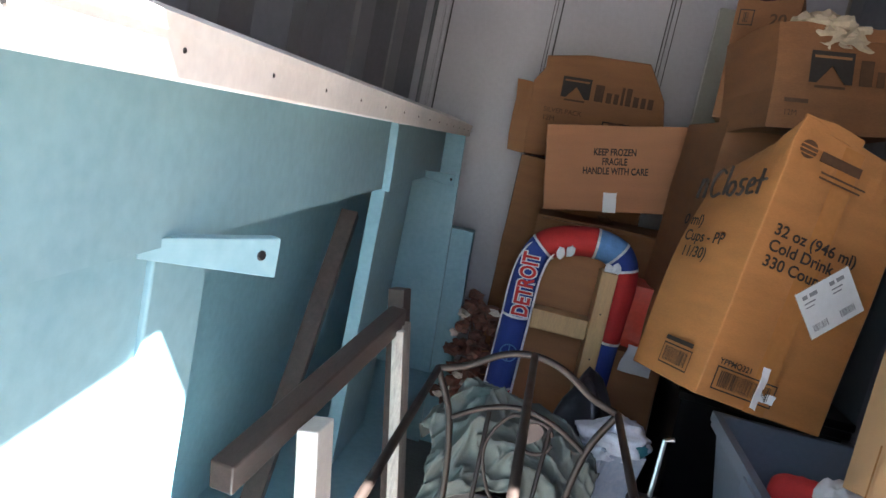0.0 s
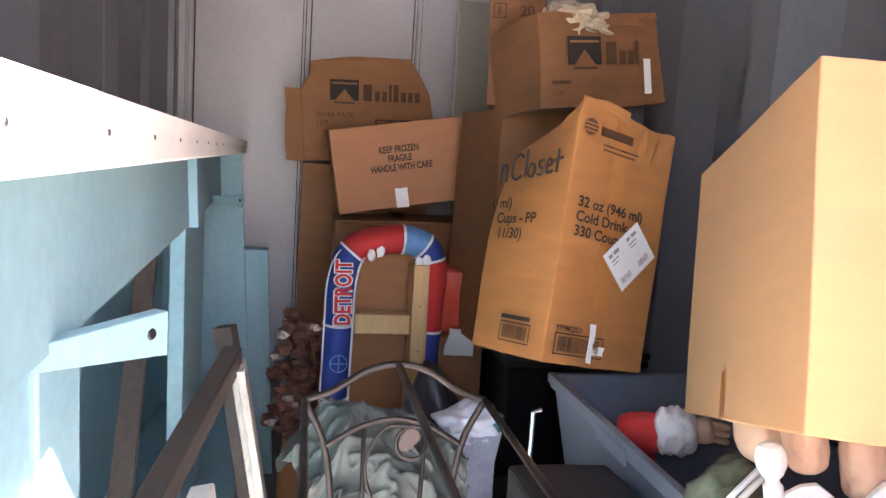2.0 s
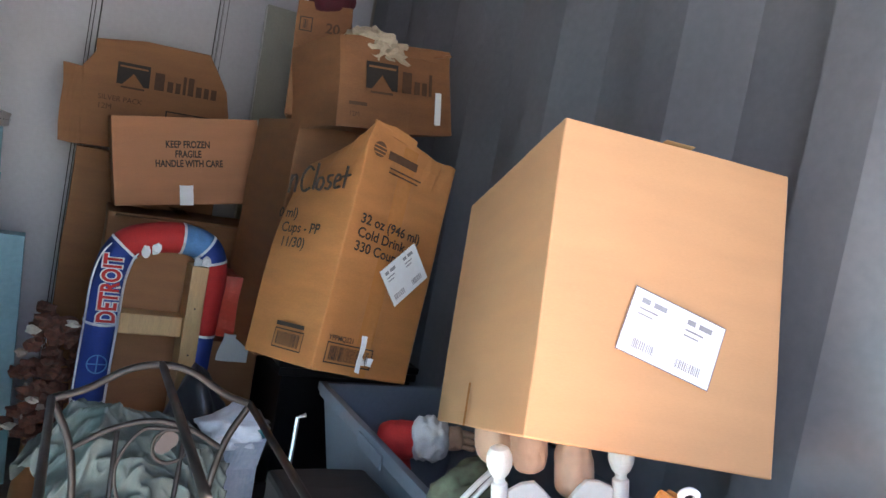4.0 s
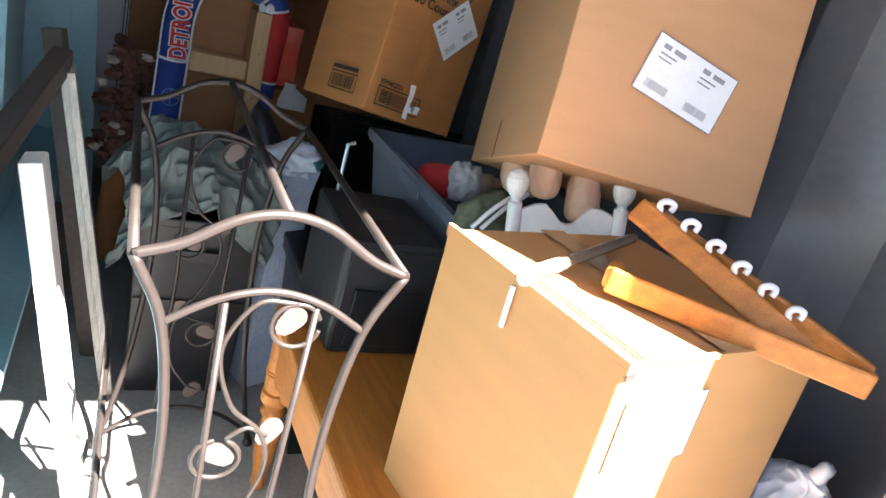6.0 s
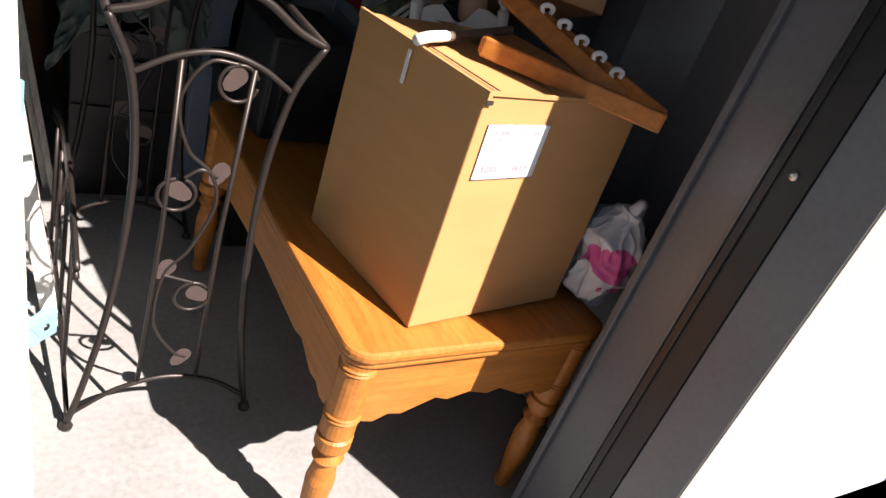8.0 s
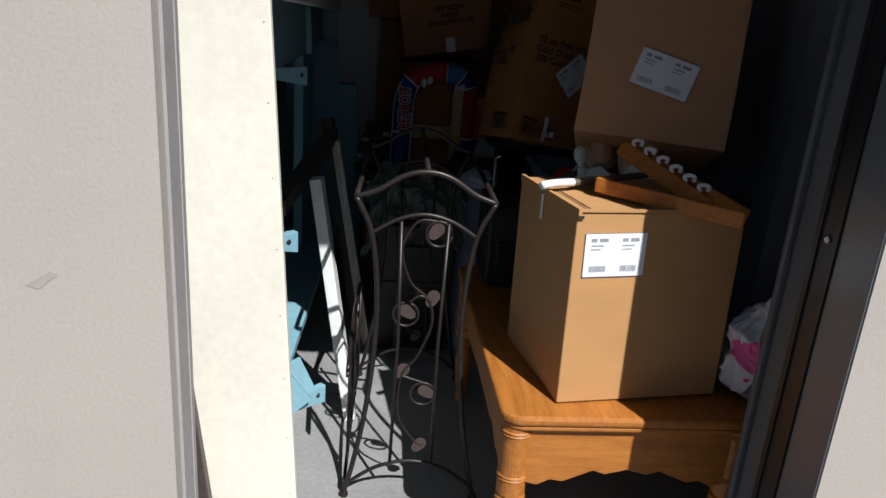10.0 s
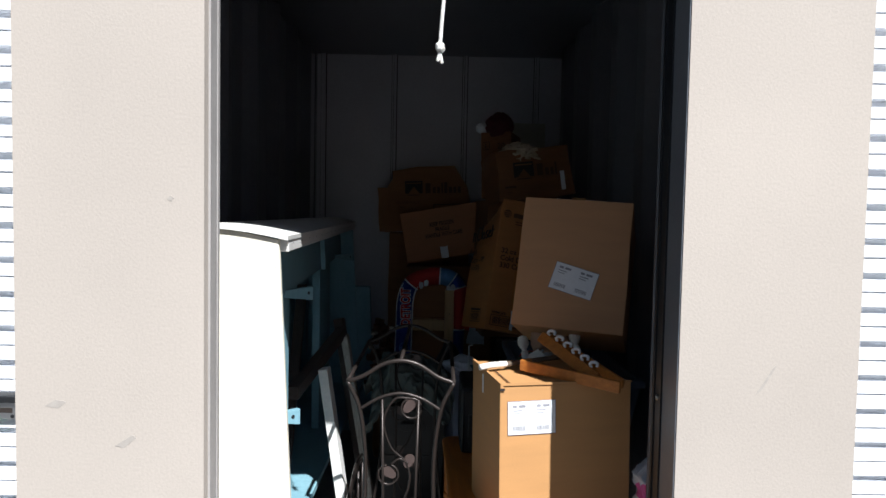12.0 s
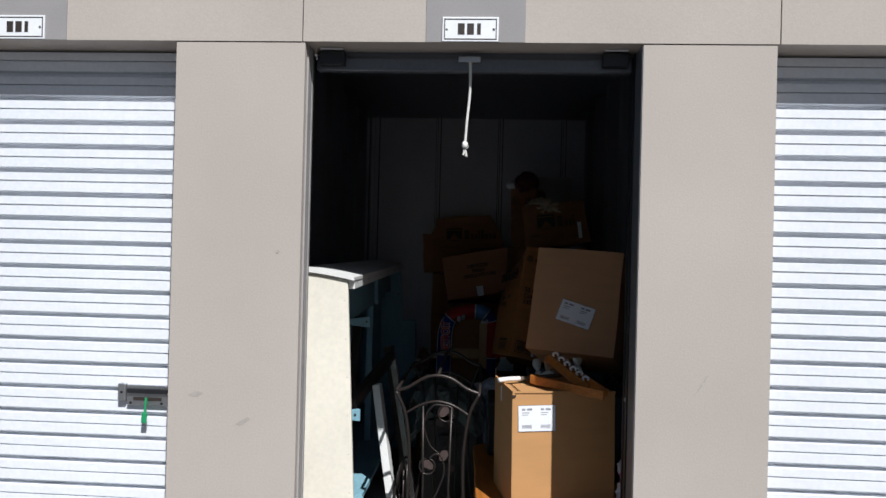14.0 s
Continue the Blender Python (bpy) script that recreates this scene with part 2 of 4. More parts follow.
def shipping_label(parent, m, w=0.152, h=0.102, seed=0, edge=EDGE):
    lab = part("shipping_label", flat([(0, w, 0, h)], m, 0.0), LABEL, parent, "white paper shipping label")
    part("border", flat([(0, w, 0, 0.0012), (0, w, h - 0.0012, h), (0, 0.0012, 0, h), (w - 0.0012, w, 0, h)], m, 0.0004), edge, lab)
    r = random.Random(seed)
    for bx in (0.1, 0.6):
        bars, x = [], w * bx
        while x < w * (bx + 0.26):
            d = r.choice((0.0008, 0.0014, 0.002))
            bars.append((x, x + d, h * 0.12, h * 0.26))
            x += d + r.choice((0.0009, 0.0014))
        part("barcode", flat(bars, m, 0.0005), GREYINK, lab)
        part("text_bar", flat([(w * bx, w * bx + w * 0.09, h * 0.8, h * 0.88), (w * (bx + 0.13), w * (bx + 0.27), h * 0.8, h * 0.88), (w * bx, w * (bx + 0.2), h * 0.7, h * 0.73), (w * bx, w * (bx + 0.16), h * 0.62, h * 0.645)], m, 0.0005), GREYINK, lab)
    return lab


def open_bin(w, l, h, taper, t=0.006, rim=0.014):
    """An open tub: outer wall, turned rim, inner wall, bottom."""
    bm = bmesh.new()

    def loop(dx, z):
        return [bm.verts.new(p) for p in ((dx, dx, z), (w - dx, dx, z), (w - dx, l - dx, z), (dx, l - dx, z))]
    rr = [loop(taper, 0)]
    if rim:
        rr += [loop(0.0, h - 0.025), loop(-rim, h - 0.025), loop(-rim, h)]
    else:
        rr += [loop(0.0, h)]
    rr += [loop(t, h), loop(taper + t, 0.006)]
    for a, b in zip(rr, rr[1:]):
        for j in range(4):
            bm.faces.new((a[j], a[(j + 1) % 4], b[(j + 1) % 4], b[j]))
    bm.faces.new(rr[0][::-1])
    bm.faces.new(rr[-1])
    return bm


def carton(label, m, w, d, h, material=CARD, open_top=False, dent=0.003, seed=0.0, lid_gap=True):
    """A cardboard box with its front left lower corner at the origin."""
    c = thing("cardboard_box", label, "box", m)
    if open_top:
        part("body", crumple(open_bin(w, d, h, 0.0, 0.005, 0.0), dent, 5, 4, seed), material, c)
        return c
    part("body", crumple(boxes((0, w, 0, d, 0, h)), dent, 5, 6, seed), material, c, bevel=0.003)
    if lid_gap:
        part("tape", flat([(-0.025, 0.025, 0, d)], Matrix.Translation((w / 2, 0, h + 0.003 + dent))), TAPE, c, "clear packing tape")
    return c


# ---- the building ----
def wall(name, bm, material, label):
    return part(name, bm, material, None, label, kind="structure")


OL, OR, OT = -0.536, 0.556, 2.188
PITCH = 1.524
DEEP, WL, WR, TOP = 3.6, -0.95, 0.86, 2.62

# ground out of view, added dark to hold down bounce light indoors
ground = wall("ground", boxes((-300, 300, -400, -0.45, -0.3, -0.02)), GROUND_DARK, "unseen ground outside, kept dark to cut bounced light")
wall("pavement", boxes((-60, 60, -0.449, -0.001, -0.3, 0.0)), CONC, "pale concrete apron along the doors")
floor = wall("floor", boxes((WL - 0.02, WR + 0.02, 0.0, DEEP + 0.02, -0.3, 0.0)), CONC, "grey concrete floor of the storage unit")

# front piers and header, butted
for i in (-2, -1, 0, 1, 2):
    a = OR + i * PITCH
    pier = wall("wall_pier", boxes((a, a + PITCH - (OR - OL) - (0.0 if i == -1 else 0.017), 0.0, 0.102, 0.0, OT)), STUCCO, "beige painted front wall pier between roll-up doors")
for i in (-2, -1, 0, 1, 2):
    x0 = OL - 0.009 + i * PITCH
    hd = wall("wall_header", boxes((x0 + 0.002, x0 + PITCH - 0.002, -0.003, 0.15, OT + 0.003, 3.4)), STUCCO, "beige painted wall panel over the door")
    part("paint_patch", boxes((x0 + 0.405, x0 + 0.725, -0.0055, -0.003, OT + 0.003, 2.75)), PATCH, hd, "grey patch of paint")
for pts in ([(0.735, 1.075), (0.75, 1.10), (0.775, 1.14), (0.782, 1.146), (0.772, 1.125), (0.748, 1.085)], [(-0.62, 1.50), (-0.612, 1.508), (-0.604, 1.503), (-0.61, 1.494)], [(-0.90, 1.02), (-0.875, 1.035), (-0.85, 1.03), (-0.87, 1.015)], [(-0.74, 0.93), (-0.70, 0.955), (-0.69, 0.95), (-0.72, 0.925)]):
    tagged(part("scuff", outline(pts, 0.0006, 1, -0.0008), SCUFF, None, "faint grey scuff on the painted wall"), kind="structure")
wall("roof", boxes((-4, 4, -0.15, DEEP + 0.3, 3.4, 3.5)), STEEL_W, "flat metal roof")
wall("building_back", boxes((-4, WL - 0.03, 0.4, DEEP, 0.0, 3.4), (WR + 0.03, 4, 0.4, DEEP, 0.0, 3.4), (-4, 4, DEEP + 0.05, DEEP + 0.15, 0, 3.4)), STUCCO, "neighbouring storage units of the building")


def number_plate(x):
    p = thing("unit_plate", "white unit plate with black border and dark marks", "sign", Matrix.Translation((x, -0.006, 2.192)), "plates over the doors")
    part("plate", boxes((0, 0.181, -0.004, 0, 0, 0.079)), LABEL, p, bevel=0.001)
    part("border", boxes((0.006, 0.175, -0.005, -0.004, 0.006, 0.009), (0.006, 0.175, -0.005, -0.004, 0.07, 0.073), (0.006, 0.009, -0.005, -0.004, 0.009, 0.07), (0.172, 0.175, -0.005, -0.004, 0.009, 0.07)), INK, p)
    part("mark", boxes((0.05, 0.072, -0.005, -0.004, 0.022, 0.058), (0.08, 0.102, -0.005, -0.004, 0.022, 0.058), (0.112, 0.124, -0.005, -0.004, 0.022, 0.058)), INK, p)
    for sx in (0.015, 0.166):
        part("screw", lathe([(0.004, 0), (0.004, 0.002), (0.002, 0.003)], 10), CHROME, p).matrix_local = Matrix.Translation((sx, -0.004, 0.04)) @ pose(0, 0, 0, 90, 0, 0)


for i in (-1, 0, 1):
    number_plate(-0.087 + i * (PITCH - 0.012))


def rolled_door(x0, x1, lock):
    """A closed roll-up door of horizontal ribbed slats."""
    d = thing("roll_up_door", "closed white roll-up door of ribbed steel slats", "door", None, "neighbouring doors")
    slat = 0.0848
    bm = bmesh.new()
    prof = [(0.0, 0.0), (0.0, 0.033), (0.010, 0.0335), (0.010, 0.0375), (0.0, 0.038), (0.0, 0.065), (0.026, 0.068), (0.026, 0.0825), (0.0, 0.0848)]
    a = [bm.verts.new((x0, 0.12 + y, z)) for y, z in prof] + [bm.verts.new((x0, 0.15, 0.0848)), bm.verts.new((x0, 0.15, 0.0))]
    b = [bm.verts.new((x1, v.co.y, v.co.z)) for v in a]
    for i in range(len(a)):
        j = (i + 1) % len(a)
        bm.faces.new((a[i], b[i], b[j], a[j]))
    me = mesh_of("slat", bm, STEEL_W)
    for i in range(26):
        s = new("slat", me)
        s.parent = d
        s.location = (0, 0, i * slat - 0.003)
    if lock:
        part("lock_plate", boxes((x1 - 0.225, x1 - 0.075, 0.104, 0.118, 0.955, 1.025)), CHROME, d, "steel latch plate", bevel=0.003)
        part("latch_guide", boxes((x1 - 0.255, x1 - 0.226, 0.098, 0.118, 0.968, 1.03)), CHROME, d, bevel=0.004)
        part("latch_bolt", boxes((x1 - 0.22, x1 - 0.077, 0.094, 0.104, 0.998, 1.014)), TRACK, d, bevel=0.002)
        part("latch_slot", boxes((x1 - 0.20, x1 - 0.10, 0.1025, 0.104, 0.972, 0.984)), INK, d)
        for sx in (x1 - 0.24, x1 - 0.21, x1 - 0.10):
            part("screw", lathe([(0.005, 0), (0.004, 0.002)], 8), TRACK, d).matrix_local = Matrix.Translation((sx, 0.0975 if sx < x1 - 0.226 else 0.1035, 0.963 if sx > x1 - 0.226 else 1.0)) @ pose(0, 0, 0, 90, 0, 0)
        tag = thing("lock_seal", "green plastic seal tag hanging from a latch", "lock", Matrix.Translation((x1 - 0.155, 0.092, 0.885)) @ pose(0, 0, 0, 0, 4, 0))
        part("strap", boxes((-0.004, 0.004, -0.004, 0.0, 0.045, 0.10)), GREENP, tag, bevel=0.001)
        part("tag", boxes((-0.010, 0.010, -0.006, 0.0, 0.012, 0.05)), GREENP, tag, bevel=0.003)


for i in (-2, -1, 1, 2):
    rolled_door(OL + i * PITCH - 0.055, OR + i * PITCH + 0.03, i == -1)

# jambs and tracks of the open door
for side, sx, edge in (("left", -1, OL), ("right", 1, OR)):
    def span(a, b):
        return (edge + sx * a, edge + sx * b) if sx > 0 else (edge + sx * b, edge + sx * a)
    lip = 0.007 if sx > 0 else 0.005
    back, y0 = (0.0495, 0.104) if sx > 0 else (0.0, 0.030)
    folds = [(back, y0), (-lip, y0), (-lip, y0 + 0.014), (-0.003, y0 + 0.014), (-0.003, y0 + 0.054), (-lip, y0 + 0.054), (-lip, y0 + 0.068), (back, y0 + 0.068)]
    # left and right tracks differ in colour for how light falls on each reveal
    t = wall("door_track_" + side, outline([(edge + sx * a, y) for a, y in folds], OT, 2, 0.0), TRACK if sx > 0 else RETURN_SHADE, "steel roll-up door guide track")
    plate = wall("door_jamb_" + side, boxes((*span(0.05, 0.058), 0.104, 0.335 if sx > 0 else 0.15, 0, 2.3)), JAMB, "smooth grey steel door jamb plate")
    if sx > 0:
        # dark sheet over the pier's light paint, standing in for shade on its return
        part("reveal_shade", boxes((edge - 0.003, edge - 0.0005, 0.003, 0.1025, 0, OT - 0.002)), JAMB, plate, "dark sheet on the wall edge, coloured for its shade")
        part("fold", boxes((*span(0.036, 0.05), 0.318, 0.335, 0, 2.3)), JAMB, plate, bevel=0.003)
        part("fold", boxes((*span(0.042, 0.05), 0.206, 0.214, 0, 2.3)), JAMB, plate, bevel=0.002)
    if sx > 0:
        part("bolt", lathe([(0.0075, 0), (0.0075, 0.003), (0.003, 0.005)], 12), CHROME, t).matrix_local = Matrix.Translation((edge - 0.004, 0.135, 1.03)) @ pose(0, 0, 0, 0, -90, 0)


def ribbed_wall(name, length, height, period, depth, material, label, m, shape=(0.46, 0.54, 0.92)):
    """A wall of vertical ribs along x, standing proud towards -y; shape: where a rib rises, is full and falls."""
    bm = bmesh.new()
    xs, count = [], int(length / period)
    period = length / count
    for x in (i * period for i in range(count)):
        xs += [(x, 0), (x + period * shape[0], 0), (x + period * shape[1], -depth), (x + period * shape[2], -depth)]
    xs.append((length, 0))
    back = 0.012
    rows = [[bm.verts.new((px, py, z)) for px, py in xs] + [bm.verts.new((px, back, z)) for px, py in reversed(xs)] for z in (0, height)]
    n = len(rows[0])
    for i in range(n):
        j = (i + 1) % n
        bm.faces.new((rows[0][i], rows[0][j], rows[1][j], rows[1][i]))
    ob = wall(name, bm, material, label)
    ob.matrix_world = m
    return ob


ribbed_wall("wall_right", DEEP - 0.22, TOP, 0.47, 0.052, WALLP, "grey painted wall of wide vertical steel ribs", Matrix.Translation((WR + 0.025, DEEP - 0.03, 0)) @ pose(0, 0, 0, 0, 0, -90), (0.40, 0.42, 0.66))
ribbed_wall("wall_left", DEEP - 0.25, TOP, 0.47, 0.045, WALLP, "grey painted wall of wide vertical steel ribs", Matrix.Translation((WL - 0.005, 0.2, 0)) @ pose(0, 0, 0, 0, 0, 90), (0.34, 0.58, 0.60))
wall("wall_back", boxes((WL - 0.02, WR + 0.02, DEEP, DEEP + 0.02, 0, TOP)), WALLB, "white painted steel back wall")
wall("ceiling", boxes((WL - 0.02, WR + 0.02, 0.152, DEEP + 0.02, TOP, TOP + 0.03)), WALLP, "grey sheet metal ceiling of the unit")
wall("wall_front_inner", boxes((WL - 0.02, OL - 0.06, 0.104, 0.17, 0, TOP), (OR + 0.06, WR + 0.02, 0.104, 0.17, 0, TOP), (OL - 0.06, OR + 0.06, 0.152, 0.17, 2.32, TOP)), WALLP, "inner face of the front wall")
for x in (-0.86, -0.345, 0.17, 0.69):
    # near-black backing paints the shadow lines beside and between the seam ribs
    seam = wall("trim", boxes((x - 0.021, x + 0.021, DEEP - 0.004, DEEP - 0.0005, 0, TOP)), TRACK, "lapped seam of the back wall sheets, shadow lines coloured in")
    for a, b, d in ((-0.017, -0.007, 0.022), (-0.003, 0.015, 0.03)):
        part("seam_rib", boxes((x + a, x + b, DEEP - d, DEEP - 0.004, 0, TOP)), WALLB, seam, bevel=0.002)
wall("corner_trim", boxes((WL + 0.032, WL + 0.04, DEEP - 0.06, DEEP - 0.001, 0, TOP)), WALLP, "corner flashing")

# the rolled-up curtain over the open door, its bottom bar, stops and pull cord
roll = thing("rolled_door_curtain", "rolled up steel door curtain with bottom bar", "door")
part("bottom_bar", boxes((OL + 0.015, OR - 0.015, 0.105, 0.145, 2.125, 2.168), (OL + 0.015, OR - 0.015, 0.122, 0.145, 2.168, 2.21)), JAMB, roll, "grey steel bottom bar", bevel=0.004)
part("curtain", tube([[(OL - 0.05, 0.40, 2.41), (OR + 0.05, 0.40, 2.41)]], 0.19, 32), STEEL_W, roll)
part("apron", boxes((OL + 0.002, OR - 0.002, 0.152, 0.165, 2.14, 2.36)), JAMB, roll)
for sx in (OL + 0.03, OR - 0.115):
    s = part("stop", boxes((sx, sx + 0.085, 0.072, 0.104, 2.136, 2.182)), TRACK, roll, "dark steel door stop", bevel=0.003)
    part("slide_bolt", tube([[(sx + 0.005, 0.068, 2.188), (sx + 0.08, 0.068, 2.188)]], 0.004), CHROME, s)
part("handle_plate", boxes((-0.037, 0.037, 0.09, 0.104, 2.152, 2.172)), CHROME, roll, bevel=0.002)
rope = thing("pull_rope", "white knotted pull rope hanging from the door bar", "rope")
part("cord", tube([spline([(0.003, 0.097, 2.165), (0.004, 0.090, 2.13), (0.004, 0.090, 2.05), (-0.004, 0.090, 1.95), (-0.008, 0.090, 1.88)])], 0.0045, 8), ROPE, rope)
part("knot", blob((0.011, 0.011, 0.015), (-0.008, 0.090, 1.872), 2, 0.4, 2, 3), ROPE, rope, smooth=True)
part("frayed_end", tube([[(-0.008, 0.090, 1.86), (-0.003, 0.090, 1.835)], [(-0.009, 0.090, 1.86), (-0.013, 0.090, 1.84)]], 0.004, 6), ROPE, rope)


# ---- tall white cabinet with a domed top, open side, teal inside ----
def side_x(y, z):
    return -0.418 - 0.05 * (y - 0.28) + (1.2 - z) * 0.05


cab = thing("domed_cabinet", "tall cream-painted cabinet with domed top, open teal-painted inside", "cabinet")
CY0, CY1, CXB = 0.36, 3.12, -0.885
# front panel with its curved top, nailed along its edge
top_pts = [(-0.885, 0.0), (side_x(CY0, 0) - 0.016, 0.0), (side_x(CY0, 1.39) - 0.016, 1.39)]
xr = side_x(CY0, 1.40) - 0.016
for i in range(13):
    a = i / 12
    x = xr + (CXB - xr) * a
    top_pts.append((x, 1.396 + 0.030 * math.sin(math.pi * a)))
front = part("front_panel", outline(top_pts, 0.02, 1, CY0), CREAM, cab, "cream-painted panel", bevel=0.003)
for i in range(9):
    z = 0.16 + i * 0.145
    part("nail", lathe([(0.002, 0), (0.0014, 0.0007)], 8), PALE, front).matrix_local = Matrix.Translation((side_x(CY0, z) - 0.029, CY0 - 0.0002, z)) @ pose(0, 0, 0, 90, 0, 0)
bm = bmesh.new()
rows = []
for j in range(13):
    y = CY0 - 0.012 + (CY1 + 0.0 - CY0) * j / 12
    row = []
    for i in range(15):
        a = i / 14
        xr = side_x(y, 1.42) + 0.012
        x = xr + (CXB - xr) * a
        row.append((x, y, 1.408 + 0.030 * math.sin(math.pi * a)))
    rows.append(row)
up = [[bm.verts.new(p) for p in r] for r in rows]
dn = [[bm.verts.new((p[0], p[1], p[2] - 0.012)) for p in r] for r in rows]
for j in range(12):
    for i in range(14):
        bm.faces.new((up[j][i], up[j][i + 1], up[j + 1][i + 1], up[j + 1][i]))
        bm.faces.new((dn[j][i], dn[j + 1][i], dn[j + 1][i + 1], dn[j][i + 1]))
    for i in (0, 14):
        bm.faces.new((up[j][i], up[j + 1][i], dn[j + 1][i], dn[j][i]))
for j in (0, 12):
    for i in range(14):
        bm.faces.new((up[j][i], up[j][i + 1], dn[j][i + 1], dn[j][i]))
part("domed_top", bm, WHITEP, cab, "white domed top", smooth=False)


def along(z0, z1, y0, y1, inset, thick):
    """A board along the cabinet's open side, following its slant."""
    bm = bmesh.new()
    v = []
    for y in (y0, y1):
        for z in (z0, z1):
            x = side_x(y, z) - inset
            v += [bm.verts.new((x, y, z)), bm.verts.new((x - thick, y, z))]
    for f in ((0, 1, 3, 2), (4, 6, 7, 5), (0, 4, 5, 1), (2, 3, 7, 6), (0, 2, 6, 4), (1, 5, 7, 3)):
        bm.faces.new([v[i] for i in f])
    return bm


edge = part("top_rail", along(1.362, 1.408, CY0 + 0.021, CY1 - 0.03, -0.008, 0.03), WHITEP, cab, "white top edge board with nail heads", bevel=0.003)
for i in range(16):
    y = CY0 + 0.1 + i * 0.18
    part("nail", lathe([(0.0024, 0), (0.002, 0.001)], 8), TRACK, edge).matrix_local = Matrix.Translation((side_x(y, 1.385) + 0.008, y, 1.385)) @ pose(0, 0, 0, 0, 90, 0)
part("valance", along(1.195, 1.40, CY0 + 0.021, 1.86, 0.08, 0.018), TEAL, cab)
part("valance", along(1.19, 1.40, 1.91, CY1 - 0.05, 0.09, 0.018), TEAL, cab)
part("valance_cleat", along(1.19, 1.362, 1.862, 1.908, 0.06, 0.04), TEAL, cab, bevel=0.003)
part("back_panel", boxes((CXB, CXB + 0.015, CY0 + 0.021, CY1, 0.0, 1.395)), TEAL, cab)
part("end_panel", outline([(CXB + 0.016, 0.0), (side_x(CY1, 0) , 0.0), (side_x(CY1, 1.39) - 0.01, 1.39), (CXB + 0.016, 1.39)], 0.02, 1, CY1 - 0.022), TEAL, cab)
part("end_step", along(0.0, 0.97, CY1, CY1 + 0.1, -0.088, 0.3), TEAL, cab, bevel=0.003)
part("shelf", boxes((CXB + 0.016, -0.50, CY0 + 0.021, CY1 - 0.025, 0.30, 0.325)), TEAL, cab)
part("post", boxes((-0.60, -0.538, 0.812, 0.93, 0.326, 1.38)), TEAL, cab, bevel=0.003)
part("inner_panel", boxes((-0.562, -0.545, CY0 + 0.03, 0.81, 0.326, 1.38)), TEAL, cab)
part("post", boxes((-0.66, -0.62, 2.08, 2.42, 0.326, 1.38)), TEAL, cab, bevel=0.003)


def bracket(a, b, z, h=0.048):
    """A tapered shelf bracket that juts out from a to b, with a top flange and a screw hole near its end."""
    a, b = Vector((*a, z)), Vector((*b, z))
    d = b - a
    n = Vector((-d.y, d.x, 0)).normalized()
    m = Matrix((d.normalized(), n, Vector((0, 0, 1)))).transposed().to_4x4()
    m.translation = a
    size = d.length
    bm = outline([(0, 0), (size, 0), (size, -h), (0, -h * 0.45)], 0.003, 1)
    bm.transform(m)
    web = part("bracket", bm, TEAL, cab, bevel=0.001)
    bm = boxes((0, size, 0.0032, 0.018, -0.003, 0.0))
    bm.transform(m)
    part("top_flange", bm, TEAL, web)
    part("screw", lathe([(0.0065, 0), (0.005, 0.002)], 10), TRACK, web).matrix_local = m @ Matrix.Translation((size - 0.025, 0, -0.02)) @ pose(0, 0, 0, 90, 0, 0)
    return web


bracket((-0.535, 0.775), (-0.452, 0.93), 1.205)
bracket((-0.62, 2.62), (-0.535, 2.775), 1.215)
bracket((-0.50, 0.44), (-0.415, 0.52), 0.875)
bracket((-0.50, 0.44), (-0.355, 0.60), 0.45)


# ---- iron table base ----
def leaf_shape(cx, cz, r, turn, y):
    pts = []
    for i in range(18):
        a = 2 * math.pi * i / 18
        k = r * (0.92 + 0.85 * max(0, math.cos(a)) ** 4)
        pts.append((cx + k * math.cos(a + turn), cz + k * math.sin(a + turn)))
    return outline(pts, 0.003, 1, y)


def ring(cx, cz, r, y, start=0.0, sweep=330):
    return [(cx + r * math.cos(radians(start + sweep * i / 18)), y, cz + r * math.sin(radians(start + sweep * i / 18))) for i in range(19)]


